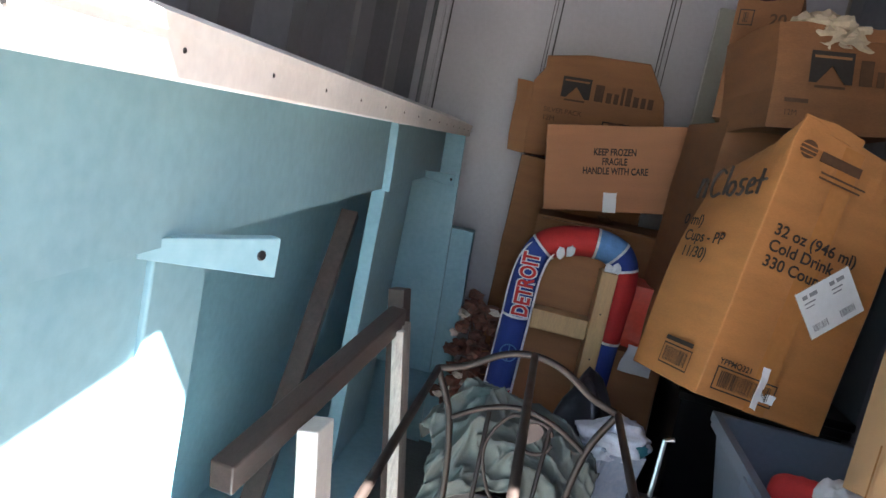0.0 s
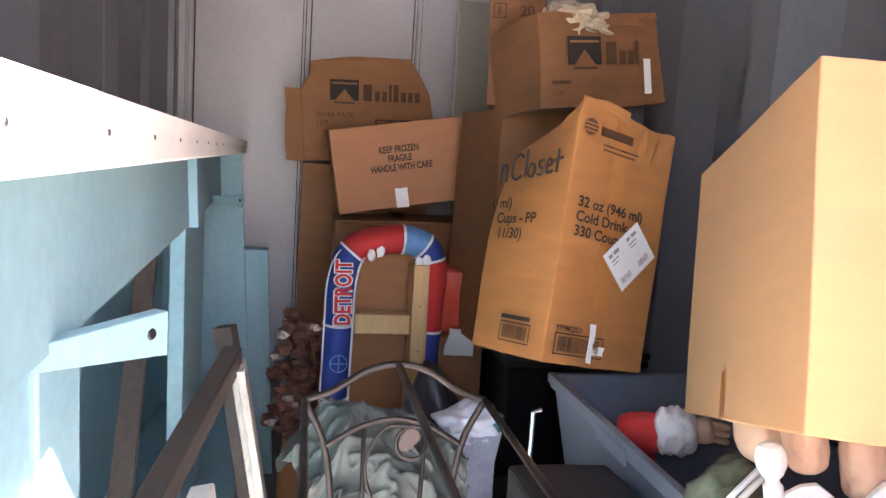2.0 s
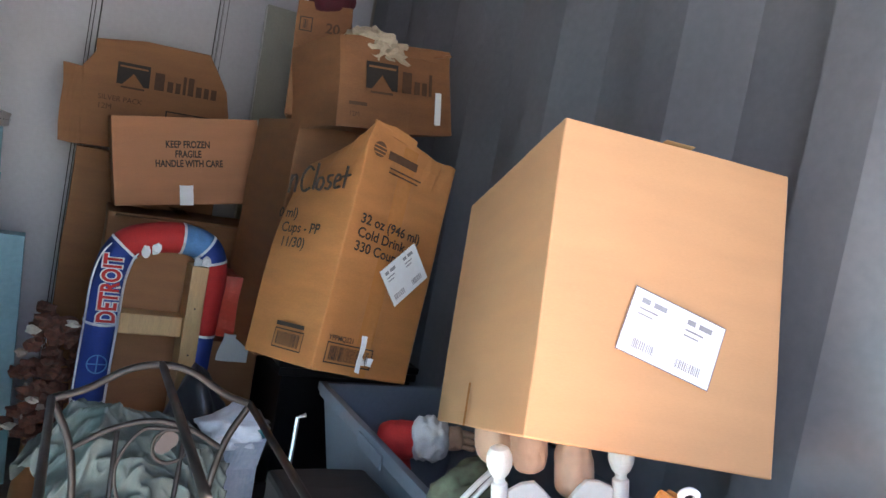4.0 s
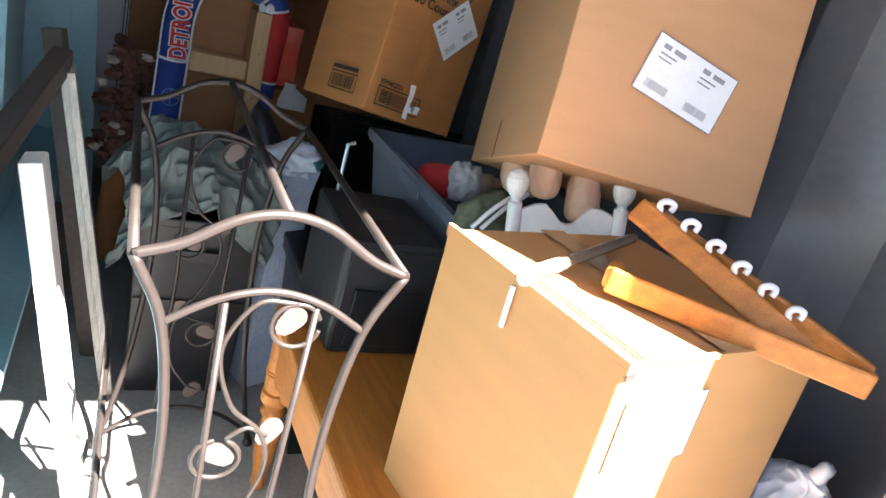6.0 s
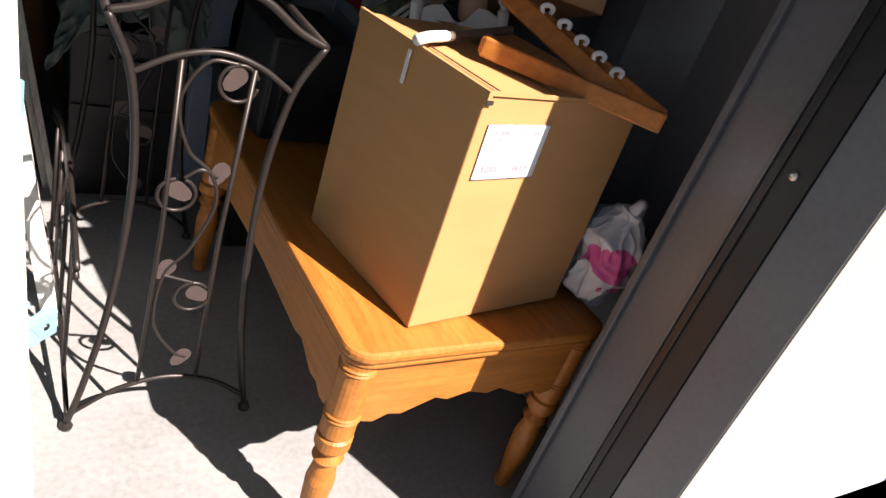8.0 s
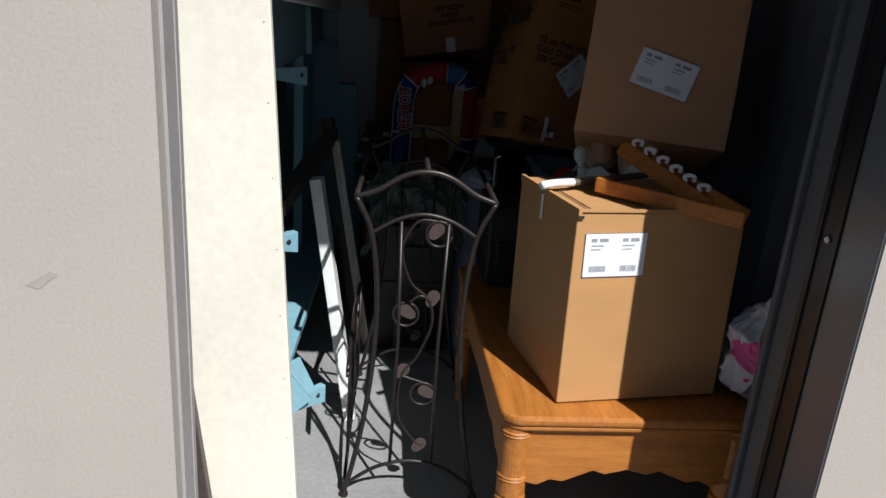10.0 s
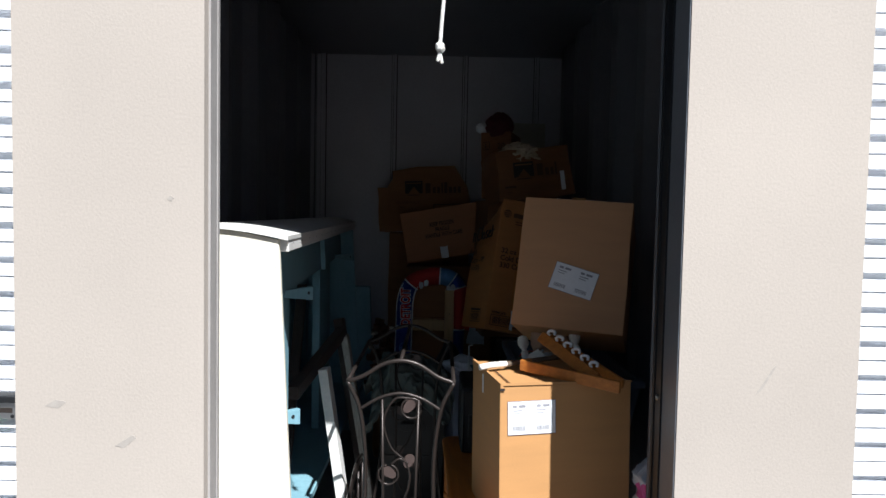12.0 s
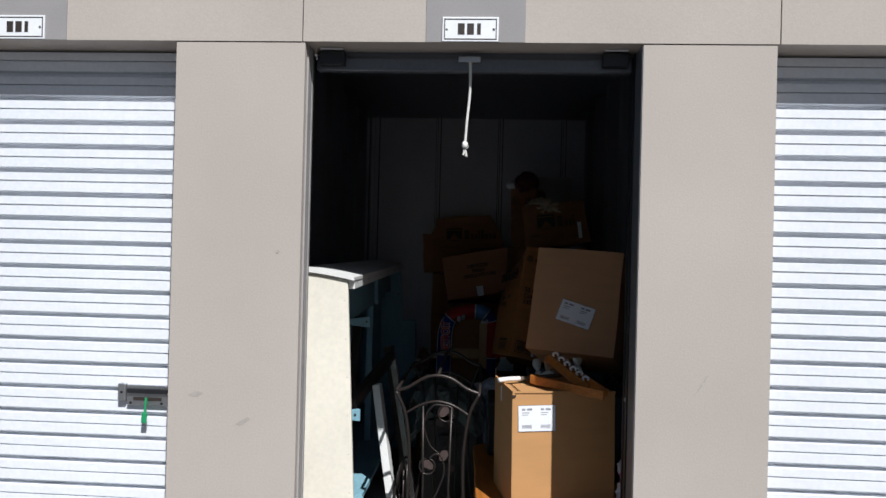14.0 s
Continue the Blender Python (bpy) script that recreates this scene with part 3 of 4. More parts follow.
def scroll_panel(parent, y):
    """One scrolled end panel, about its middle line."""
    for s in (-1, 1):
        part("post", tube([spline([(s * 0.180, y, 0.905), (s * 0.138, y, 0.81), (s * 0.118, y, 0.66), (s * 0.118, y, 0.50), (s * 0.135, y, 0.30), (s * 0.165, y, 0.12), (s * 0.190, y, 0.012)])], 0.0074, 10), IRON, parent, smooth=True)
        part("foot", lathe([(0.013, 0), (0.014, 0.006), (0.009, 0.018)], 12, (s * 0.190, y, 0)), IRON, parent)
        part("bar", tube([[(s * 0.062, y, 0.845), (s * 0.055, y, 0.5), (s * 0.06, y, 0.12)]], 0.005), IRON, parent, smooth=True)
    part("top_rail", tube([spline([(-0.180, y, 0.905), (-0.125, y, 0.925), (-0.06, y, 0.965), (0.0, y, 0.978), (0.06, y, 0.965), (0.125, y, 0.925), (0.180, y, 0.905)])], 0.0074, 10), IRON, parent, smooth=True)
    part("arched_rail", tube([spline([(-0.138, y, 0.81), (-0.07, y, 0.85), (0.0, y, 0.866), (0.07, y, 0.85), (0.138, y, 0.81)])], 0.0056), IRON, parent, smooth=True)
    part("lower_rail", tube([spline([(-0.185, y, 0.04), (-0.10, y, 0.10), (0.0, y, 0.125), (0.10, y, 0.10), (0.185, y, 0.04)])], 0.0056), IRON, parent, smooth=True)
    part("scroll", tube([spline([(0.035, y, 0.850), (-0.02, y, 0.845), (-0.056, y, 0.77), (-0.03, y, 0.68), (0.02, y, 0.63), (0.035, y, 0.56), (0.0, y, 0.46), (-0.04, y, 0.40), (-0.045, y, 0.28), (0.0, y, 0.20), (0.03, y, 0.18)])], 0.0038), IRON, parent, smooth=True)
    for cx, cz, start in ((0.038, 0.815, 20), (-0.038, 0.585, 100), (0.022, 0.345, 40)):
        part("curl", tube([spline(ring(cx, cz, 0.034, y, start))], 0.0038), IRON, parent, smooth=True)
    for pts in (((0.03, 0.625), (0.0, 0.64), (-0.03, 0.62)), ((-0.04, 0.40), (-0.01, 0.39), (0.02, 0.38))):
        part("tendril", tube([spline([(px, y, pz) for px, pz in pts])], 0.0038), IRON, parent, smooth=True)
    for cx, cz, turn in ((0.034, 0.828, -2.2), (-0.040, 0.596, -0.6), (0.035, 0.640, -2.0), (-0.035, 0.42, -2.2), (0.026, 0.355, -0.5), (0.025, 0.185, -2.2)):
        part("leaf", leaf_shape(cx, cz, 0.019, turn, y - 0.0015), LEAF, parent, "flat pinkish bronze leaf")


base = thing("iron_table_base", "bronze wrought iron table base with scrolled leaf panels", "table base", Matrix.Translation((-0.122, 0.76, 0)))
scroll_panel(base, 0.0)
scroll_panel(base, 0.74)
for x, z in ((-0.180, 0.905), (0.0, 0.978), (0.180, 0.905)):
    part("top_bar", tube([[(x, 0, z), (x, 0.74, z)]], 0.0074, 10), IRON, base, smooth=True)
for y0, z0 in ((0.02, 0.44), (0.02, 0.46)):
    part("side_arch", tube([spline([(-0.19, y0, z0 - 0.06), (-0.19, 0.2, z0), (-0.19, 0.37, z0 + 0.02), (-0.19, 0.54, z0), (-0.19, 0.72, z0 - 0.06)])], 0.006), IRON, base, smooth=True)
for y0 in (0.12, 0.28, 0.46, 0.62):
    part("side_bar", tube([[(-0.19, y0, 0.42), (-0.19, y0, 0.07)]], 0.005), IRON, base, smooth=True)
part("side_rail", tube([spline([(-0.19, 0.0, 0.04), (-0.19, 0.37, 0.10), (-0.19, 0.74, 0.04)])], 0.0056), IRON, base, smooth=True)


# ---- low oak table ----
tab = thing("oak_coffee_table", "honey oak coffee table with scalloped apron and turned legs", "table", Matrix.Translation((0.058, 0.350, 0)) @ pose(0, 0, 0, 0, 0, 1.7))
TW, TL, TH = 0.62, 1.03, 0.525


def rounded(w, l, r, n=6):
    pts = []
    for cx, cy, a0 in ((w - r, r, -90), (w - r, l - r, 0), (r, l - r, 90), (r, r, 180)):
        pts += [(cx + r * math.cos(radians(a0 + 90 * i / n)), cy + r * math.sin(radians(a0 + 90 * i / n))) for i in range(n + 1)]
    return pts


part("tabletop", outline(rounded(TW, TL, 0.05), 0.024, 2, TH - 0.024), OAK, tab, bevel=0.008)
part("moulding", outline([(x * 0.985 + 0.005, y * 0.99 + 0.005) for x, y in rounded(TW, TL, 0.05)], 0.012, 2, TH - 0.037), OAK, tab, bevel=0.004)


def scallop(length, n=4):
    low = [(0.0, 0.345), (0.04, 0.335), (0.07, 0.35), (0.10, 0.345), (0.17, 0.375), (0.20, 0.365)]
    pts = [(0, 0.487)] + low + [(length / 2, 0.378)] + [(length - x, z) for x, z in reversed(low)] + [(length, 0.487)]
    return pts


part("apron", outline([(x + 0.06, z) for x, z in scallop(TW - 0.12)], 0.02, 1, 0.022), OAKX, tab, bevel=0.002)
part("apron", outline([(x + 0.06, z) for x, z in scallop(TW - 0.12)], 0.02, 1, TL - 0.042), OAKX, tab, bevel=0.002)
part("apron", outline([(y + 0.06, z) for y, z in scallop(TL - 0.12)], 0.02, 0, 0.022), OAK, tab, bevel=0.002)
part("apron", outline([(y + 0.06, z) for y, z in scallop(TL - 0.12)], 0.02, 0, TW - 0.042), OAK, tab, bevel=0.002)
for x in (0.045, TW - 0.045):
    for y in (0.045, TL - 0.045):
        leg = part("leg", lathe([(0.016, 0), (0.02, 0.01), (0.017, 0.04), (0.026, 0.10), (0.03, 0.17), (0.022, 0.22), (0.032, 0.235), (0.022, 0.25), (0.036, 0.27), (0.036, 0.295), (0.03, 0.30), (0.034, 0.305), (0.034, 0.345), (0.037, 0.348), (0.034, 0.352), (0.037, 0.356), (0.034, 0.36), (0.034, 0.462), (0.037, 0.465), (0.034, 0.469), (0.037, 0.473), (0.034, 0.477), (0.034, 0.486)], 24, (x, y, 0)), OAK, tab, "turned oak leg")


# ---- cartons in front ----
M = frame_of((0.189, 0.415, 0.529), (0.985, 0.16, 0), (-0.01, 0.02, 1))
low = carton("plain brown cardboard box with a shipping label on the table", M, 0.405, 0.38, 0.452, CARD5, dent=0.001, seed=1.0)
shipping_label(low, on_front(0.024, 0.305, 1.0, 0.0022), 0.146, 0.1, 1)
part("lid_edge", boxes((0.0, 0.008, -0.004, 0.384, 0.44, 0.4585), (0.008, 0.405, -0.004, 0.002, 0.452, 0.4585)), CARD5, low, "turned lid edge of the box")
part("lid_seam", boxes((0.03, 0.034, 0.0, 0.2, 0.4555, 0.4568)), INKB, low)
part("corner_gap", boxes((-0.001, 0.013, -0.0052, -0.004, 0.437, 0.4445)), INK, low, "dark gap at the box corner")
part("staple_strip", boxes((-0.0065, -0.003, 0.20, 0.207, 0.385, 0.445)), LABEL, low)

ex, ez, o = (0.365, -0.113, -0.015), (0.058, 0.125, 0.445), (0.253, 0.838, 1.098)
big = carton("large plain brown cardboard box, tilted, with shipping label", frame_of(o, ex, ez), 0.382, 0.53, 0.467, CARD, seed=2.0)
shipping_label(big, on_front(0.116, 0.142, -13.6, 0.0045), 0.153, 0.098, 2)
part("tape_strip", flat([(0.0, 0.014, 0.0, 0.075)], on_left(0.30, 0.0, 0, 0.0045)), TAPEC, big)


# ---- wooden rack with hooks on the box ----
rack = thing("peg_rack", "honey oak folding rack with six white hooks", "rack")
A, B, C = Vector((0.335, 0.675, 1.085)), Vector((0.512, 0.382, 0.994)), Vector((0.262, 0.592, 1.008))


def beam(a, b, w, h, up=(0, 0, 1)):
    """A squared bar from a to b."""
    a, b = Vector(a), Vector(b)
    d = (b - a).normalized()
    s = d.cross(Vector(up)).normalized() * w / 2
    u = s.cross(d).normalized() * h / 2
    bm = bmesh.new()
    r = [[bm.verts.new(p + i * s + j * u) for i, j in ((-1, -1), (1, -1), (1, 1), (-1, 1))] for p in (a, b)]
    bm.faces.new(r[0][::-1])
    bm.faces.new(r[1])
    for i in range(4):
        j = (i + 1) % 4
        bm.faces.new((r[0][i], r[0][j], r[1][j], r[1][i]))
    return bm


part("front_arm", beam(C, B + Vector((0.01, -0.008, 0)), 0.012, 0.036), OAKX, rack, bevel=0.004)
D = C.lerp(B, 0.80) + Vector((0.004, 0.008, 0.006))
part("hook_bar", beam(A, D, 0.012, 0.036, (0.3, 0.5, 1)), OAKX, rack, bevel=0.004)
part("rear_bar", beam(A + Vector((0.03, 0.012, -0.004)), B + Vector((0.022, 0.008, 0.006)), 0.012, 0.03), OAKX, rack, bevel=0.004)
part("end_block", beam(C + Vector((0.005, 0.0, 0.0)), C + Vector((0.035, 0.03, 0.0)), 0.02, 0.03), OAKX, rack, bevel=0.005)
for i in range(6):
    p = A.lerp(D, 0.12 + 0.15 * i) + Vector((0.010, 0.008, 0.016))
    part("hook", tube([spline([p, p + Vector((-0.004, 0.0, 0.011)), p + Vector((0.006, -0.002, 0.016)), p + Vector((0.017, -0.004, 0.012)), p + Vector((0.015, -0.004, 0.002))], 5)], 0.0046), WHITEF, rack, "white plastic hook", smooth=True)
stick = thing("metal_rod", "smoky brown rod with a white plastic grip", "rod")
part("rod", tube([[(0.21, 0.64, 0.996), (0.45, 0.785, 1.0)]], 0.009), mat("smoky_tube", (0.16, 0.125, 0.095), 0.15, vary=0.1, bump=0.02), stick)
part("grip", tube([spline([(0.135, 0.59, 0.997), (0.17, 0.614, 0.999), (0.222, 0.648, 0.997)])], 0.010, 10), WHITEP, stick, smooth=True)

# ---- shopping bag ----
bag = thing("shopping_bag", "crumpled white plastic shopping bag with pink print", "bag", Matrix.Translation((0.672, 0.475, 0.527)))
bm = blob((0.07, 0.062, 0.125), (0, 0, 0.122), 3.0, 0.0, 2.0, 6)
for v in bm.verts:
    f = noise.noise(Vector((v.co.x * 30, v.co.y * 30, v.co.z * 9))) * 0.012 + noise.noise(v.co * 14) * 0.016
    c = Vector((v.co.x * 16, v.co.y * 16, v.co.z * 11))
    f += ((1 - abs(noise.noise(c))) ** 4 - 0.3) * 0.016 + ((1 - abs(noise.noise(c * 2.3))) ** 5 - 0.2) * 0.009
    v.co += Vector((v.co.x, v.co.y, 0)).normalized() * f
    if v.co.z > 0.17:
        v.co.x *= 1 - (v.co.z - 0.17) * 4
    v.co.z = max(v.co.z, 0.0)
for f in bm.faces:
    c = f.calc_center_median()
    if (c.x + 0.03) ** 2 / 0.0017 + (c.z - 0.135) ** 2 / 0.0016 < 1 and c.y < 0:
        f.material_index = 1
sack = part("sack", bm, [BAG, PINK], bag, smooth=True)
part("handle", crumple(tube([spline([(-0.01, -0.01, 0.225), (0.0, -0.02, 0.262), (0.02, -0.01, 0.25), (0.035, 0.0, 0.215)])], 0.011, 8), 0.006, 40, 0), BAG, bag, smooth=True)
part("text_bar", boxes((-0.055, -0.02, -0.064, -0.062, 0.075, 0.083), (-0.012, 0.012, -0.064, -0.062, 0.07, 0.078)), PINK, bag)

# ---- grey storage bin with toys ----
bin_ = thing("storage_bin", "open grey-blue plastic storage bin full of toys", "bin", Matrix.Translation((0.335, 1.04, 0.53)))


part("tub", open_bin(0.44, 0.80, 0.325, 0.05), GREYP, bin_, bevel=0.004)
part("rim", boxes((-0.018, -0.0145, 0.02, 0.78, 0.298, 0.329), (0.02, 0.42, -0.018, -0.0145, 0.298, 0.329)), GREYP, bin_, bevel=0.001)
part("handle", boxes((-0.024, -0.0185, 0.33, 0.47, 0.285, 0.318)), GREYP, bin_, bevel=0.003)
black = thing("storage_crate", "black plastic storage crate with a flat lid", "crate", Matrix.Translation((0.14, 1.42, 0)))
part("tub", open_bin(0.62, 0.52, 0.50, 0.03), BLACKP, black, bevel=0.004)
part("lid", boxes((-0.018, 0.638, -0.018, 0.538, 0.502, 0.527)), BLACKP, black, bevel=0.006)
case = thing("suitcase", "black soft suitcase with its pull handle out", "suitcase", Matrix.Translation((0.098, 1.14, 0.5285)))
part("body", crumple(boxes((0.0, 0.215, 0.0, 0.30, 0.0, 0.265)), 0.006, 9, 6, 4.0), mat("black_nylon", (0.013, 0.0135, 0.016), 0.6, vary=0.25, scale=14, grain=260, bump=0.3), case, bevel=0.012)
part("piping", tube([[(0.01, -0.004, 0.012), (0.01, -0.004, 0.25), (0.205, -0.004, 0.25), (0.205, -0.004, 0.012)]], 0.004, 6), BLACKP, case, smooth=True)
part("pocket", crumple(boxes((0.03, 0.185, -0.012, 0.0, 0.03, 0.16)), 0.004, 14, 3), BLACKP, case, bevel=0.004)
part("pull_handle", tube([[(0.04, 0.285, 0.262), (0.04, 0.285, 0.378), (0.055, 0.28, 0.385)]], 0.0045), CHROME, case, "chrome pull handle")



def joined(*pieces):
    """Several bmeshes as one, each with the number of its material."""
    out = bmesh.new()
    for bm, slot in pieces:
        me = bpy.data.meshes.new("piece")
        for f in bm.faces:
            f.material_index = slot
        bm.to_mesh(me)
        bm.free()
        out.from_mesh(me)
        bpy.data.meshes.remove(me)
    return out


def along_line(a, b, r0, r1, seed=0.0, rough=0.1):
    """A rounded limb from a to b."""
    a, b = Vector(a), Vector(b)
    d = b - a
    bm = bmesh.new()
    bmesh.ops.create_icosphere(bm, subdivisions=4, radius=1)
    q = d.to_track_quat("Z", "Y")
    for v in bm.verts:
        k = (v.co.z + 1) / 2
        r = (r0 + (r1 - r0) * k) * (1 + rough * noise.noise(v.co * 3 + Vector((seed, 0, 0))))
        w = (1 - abs(v.co.z) ** 5) ** 0.5 / max(1e-4, (1 - v.co.z ** 2) ** 0.5) if abs(v.co.z) < 0.999 else 1
        v.co = a + d * k + q @ Vector((v.co.x * r * w, v.co.y * r * w, 0))
    return bm


san = thing("holiday_doll", "small cloth doll with red suit and white trim", "doll")
part("figure", joined((along_line((0.375, 1.54, 0.815), (0.46, 1.487, 0.838), 0.044, 0.044), 0), (along_line((0.435, 1.50, 0.836), (0.52, 1.46, 0.850), 0.050, 0.046, 2.0, 0.35), 1),
                       (along_line((0.51, 1.465, 0.850), (0.548, 1.448, 0.856), 0.027, 0.028), 2), *((along_line((0.535, 1.45, 0.842 + 0.014 * k), (0.575, 1.43, 0.836 + 0.016 * k), 0.008, 0.007), 2) for k in range(3)),
                       (along_line((0.42, 1.56, 0.70), (0.41, 1.55, 0.80), 0.07, 0.05), 0)), [REDF, WHITEF, SKIN], san, smooth=True)
camo = thing("camouflage_bag", "camouflage fabric bag with white straps", "bag", Matrix.Translation((0.375, 1.11, 0.80)))
part("body", blob((0.075, 0.055, 0.095), (0.0, 0, 0.055), 5, 0.3, 3, 4), CAMO, camo, smooth=True)
for dx in (0.0, 0.02):
    part("strap", tube([spline([(-0.07 + dx, -0.05, 0.08), (-0.04 + dx, -0.062, 0.13), (0.01 + dx, -0.05, 0.165)])], 0.005, 6), WHITEF, camo)
bed = thing("doll_bed", "white painted wooden doll bed headboard with ball posts", "toy bed", frame_of((0.402, 0.929, 0.509), (0.173, -0.072, 0.033), (-0.17, 0.07, 0.98)))
for x in (0.0, 0.192):
    post = part("bedpost", lathe([(0.0125, 0.03), (0.013, 0.475), (0.009, 0.478), (0.009, 0.485), (0.0145, 0.491), (0.0195, 0.503), (0.0205, 0.512), (0.0195, 0.521), (0.0145, 0.531), (0.005, 0.536)], 20, (x, 0, 0)), WHITEP, bed, smooth=False)
hb = [(0.013, 0.28), (0.013, 0.463), (0.035, 0.474), (0.055, 0.476), (0.07, 0.462), (0.085, 0.444), (0.096, 0.44), (0.107, 0.444), (0.122, 0.462), (0.137, 0.476), (0.157, 0.474), (0.179, 0.463), (0.179, 0.28)]
part("headboard", outline(hb, 0.012, 1, -0.006), WHITEP, bed, bevel=0.002)
part("rail", boxes((0.01, 0.18, 0.007, 0.02, 0.05, 0.12)), WHITEP, bed)
doll = thing("vinyl_doll", "bare vinyl baby doll lying in the doll bed", "doll")
part("figure", joined((along_line((0.368, 0.985, 1.075), (0.388, 0.98, 0.985), 0.030, 0.028, 1.0, 0.12), 0), (along_line((0.445, 0.965, 1.06), (0.462, 0.945, 0.955), 0.028, 0.034, 3.0, 0.12), 0), (along_line((0.40, 1.02, 1.02), (0.415, 1.0, 1.0), 0.024, 0.02), 0),
                       (along_line((0.36, 1.10, 1.0), (0.46, 1.09, 1.0), 0.05, 0.05), 0)), SKIN, doll, smooth=True)

# ---- carton of cups, leaning, with print ----
pac = thing("cardboard_box", "worn brown cup carton with crushed top and black print", "box", frame_of((0.214, 1.615, 0.952), (0.934, 0.347, 0.0), (0.082, 0.10, 0.585)))
PW, PD, PH = 0.318, 0.285, 0.605
bm = crumple(boxes((0, PW, 0, PD, 0, PH)), 0.006, 5, 12, 3.3)
for v in bm.verts:
    up, back = max(0.0, v.co.z / PH), max(0.0, v.co.y / PD)
    v.co.z -= 0.085 * back ** 0.6 * up ** 4 * (1 - 0.5 * v.co.x / PW)
    v.co.x += 0.05 * back * up ** 3 * (1 - v.co.x / PW)
    v.co.x -= 0.010 * math.sin(math.pi * min(1.0, back)) * math.sin(math.pi * min(1.0, up)) * (v.co.x < 0.02)
    if v.co.z > PH * 0.9:
        v.co += noise.noise_vector(v.co * 22) * 0.010
part("body", bm, CARD3, pac, bevel=0.003)
part("flap", crumple(boxes((0.0, 0.15, -0.004, 0.0, PH - 0.012, PH + 0.012)), 0.006, 18, 3, 4.0), CARD3, pac, "torn cardboard flap")
for txt, z in (("32 oz (946 ml)", 0.362), ("Cold Drink", 0.328), ("330 Count - PP", 0.294)):
    writing(txt, 0.034, INK, pac, on_front(0.022, z, 0, 0.0135), bold=0.0007, width=1.04)
for txt, z, y in (("0 ml)", 0.352, 0.262), ("Cups - PP", 0.314, 0.235), ("11/30)", 0.276, 0.225)):
    writing(txt, 0.036, INK, pac, on_left(y, z, 0, 0.0175), bold=0.0007, width=1.08)
# marker strokes of the handwritten words, in units of a letter's height
STROKES = [[(-0.62, 0.0), (-0.6, 0.75)], [(-0.60, 0.45), (-0.42, 0.72), (-0.28, 0.55), (-0.25, 0.0)],
           [(0.62, 0.85), (0.38, 1.0), (0.1, 0.75), (0.05, 0.35), (0.25, 0.02), (0.6, 0.12)], [(0.86, 1.1), (0.80, 0.05)],
           [(1.22, 0.5), (1.02, 0.45), (0.98, 0.12), (1.2, 0.02), (1.34, 0.28), (1.22, 0.5)], [(1.78, 0.55), (1.55, 0.52), (1.58, 0.32), (1.76, 0.22), (1.66, 0.02), (1.48, 0.06)],
           [(1.92, 0.28), (2.2, 0.36), (2.12, 0.55), (1.95, 0.42), (1.98, 0.06), (2.26, 0.08)], [(2.5, 0.85), (2.46, 0.0)], [(2.32, 0.45), (2.72, 0.5)]]
m = on_left(0.205, 0.420, 4, 0.0165)
part("handwriting", tube([[m @ Vector((px * 0.07, pz * 0.066, 0)) for px, pz in [(q.x, q.y) for q in spline([(a, b, 0) for a, b in st], 5)]] for st in STROKES], 0.0034, 5), INK, pac, "black marker handwriting")
circ = [(0.03 + 0.021 * math.cos(a), 0.548 + 0.019 * math.sin(a)) for a in (2 * math.pi * i / 24 for i in range(24))]
logo = part("round_mark", outline(circ, 0.0008, 1, -0.0112), INKB, pac)
part("stripe", boxes(*[(0.008, 0.052, -0.0118, -0.0113, z, z + 0.0025) for z in (0.536, 0.545, 0.554)]), CARD3, logo)
part("brand_bar", boxes((0.062, 0.165, -0.0112, -0.0106, 0.535, 0.556), (0.075, 0.19, -0.0112, -0.0106, 0.514, 0.518), (0.075, 0.18, -0.0112, -0.0106, 0.503, 0.507)), INKB, pac)


def code_box(parent, m, w, h, seed):
    r = random.Random(seed)
    fr = [(0, w, 0, 0.003), (0, w, h - 0.003, h), (0, 0.003, 0, h), (w - 0.003, w, 0, h)]
    x = 0.012
    while x < w - 0.014:
        d = r.choice((0.001, 0.0018, 0.0028))
        fr.append((x, x + d, 0.008, h - 0.008))
        x += d + r.choice((0.0012, 0.002))
    return part("barcode", flat(fr, m), INK, parent)


code_box(pac, on_front(0.018, 0.022, 0, 0.0105), 0.15, 0.05, 5)
code_box(pac, on_left(0.16, 0.028, 0, 0.0105), 0.115, 0.048, 6)
writing("YPPMQ321", 0.017, INK, pac, on_front(0.018, 0.077, 0, 0.0105), bold=0.0004)
part("text_bar", flat([(0, 0.11, 0, 0.01)], on_left(0.16, 0.082, 0, 0.0105)), INK, pac)
shipping_label(pac, on_front(0.198, 0.188, 47, 0.0150), 0.138, 0.108, 7, TAPE)
part("torn_tape", crumple(boxes((0.12, 0.135, -0.013, -0.0115, 0.01, 0.10), (0.135, 0.17, -0.013, -0.0115, 0.03, 0.05)), 0.006, 30, 3), LABEL, pac)
part("tape_strip", flat([(0.19, 0.24, 0.0, 0.585)], on_front(-0.08, 0.0, 0, 0.0095)), TAPEC, pac)

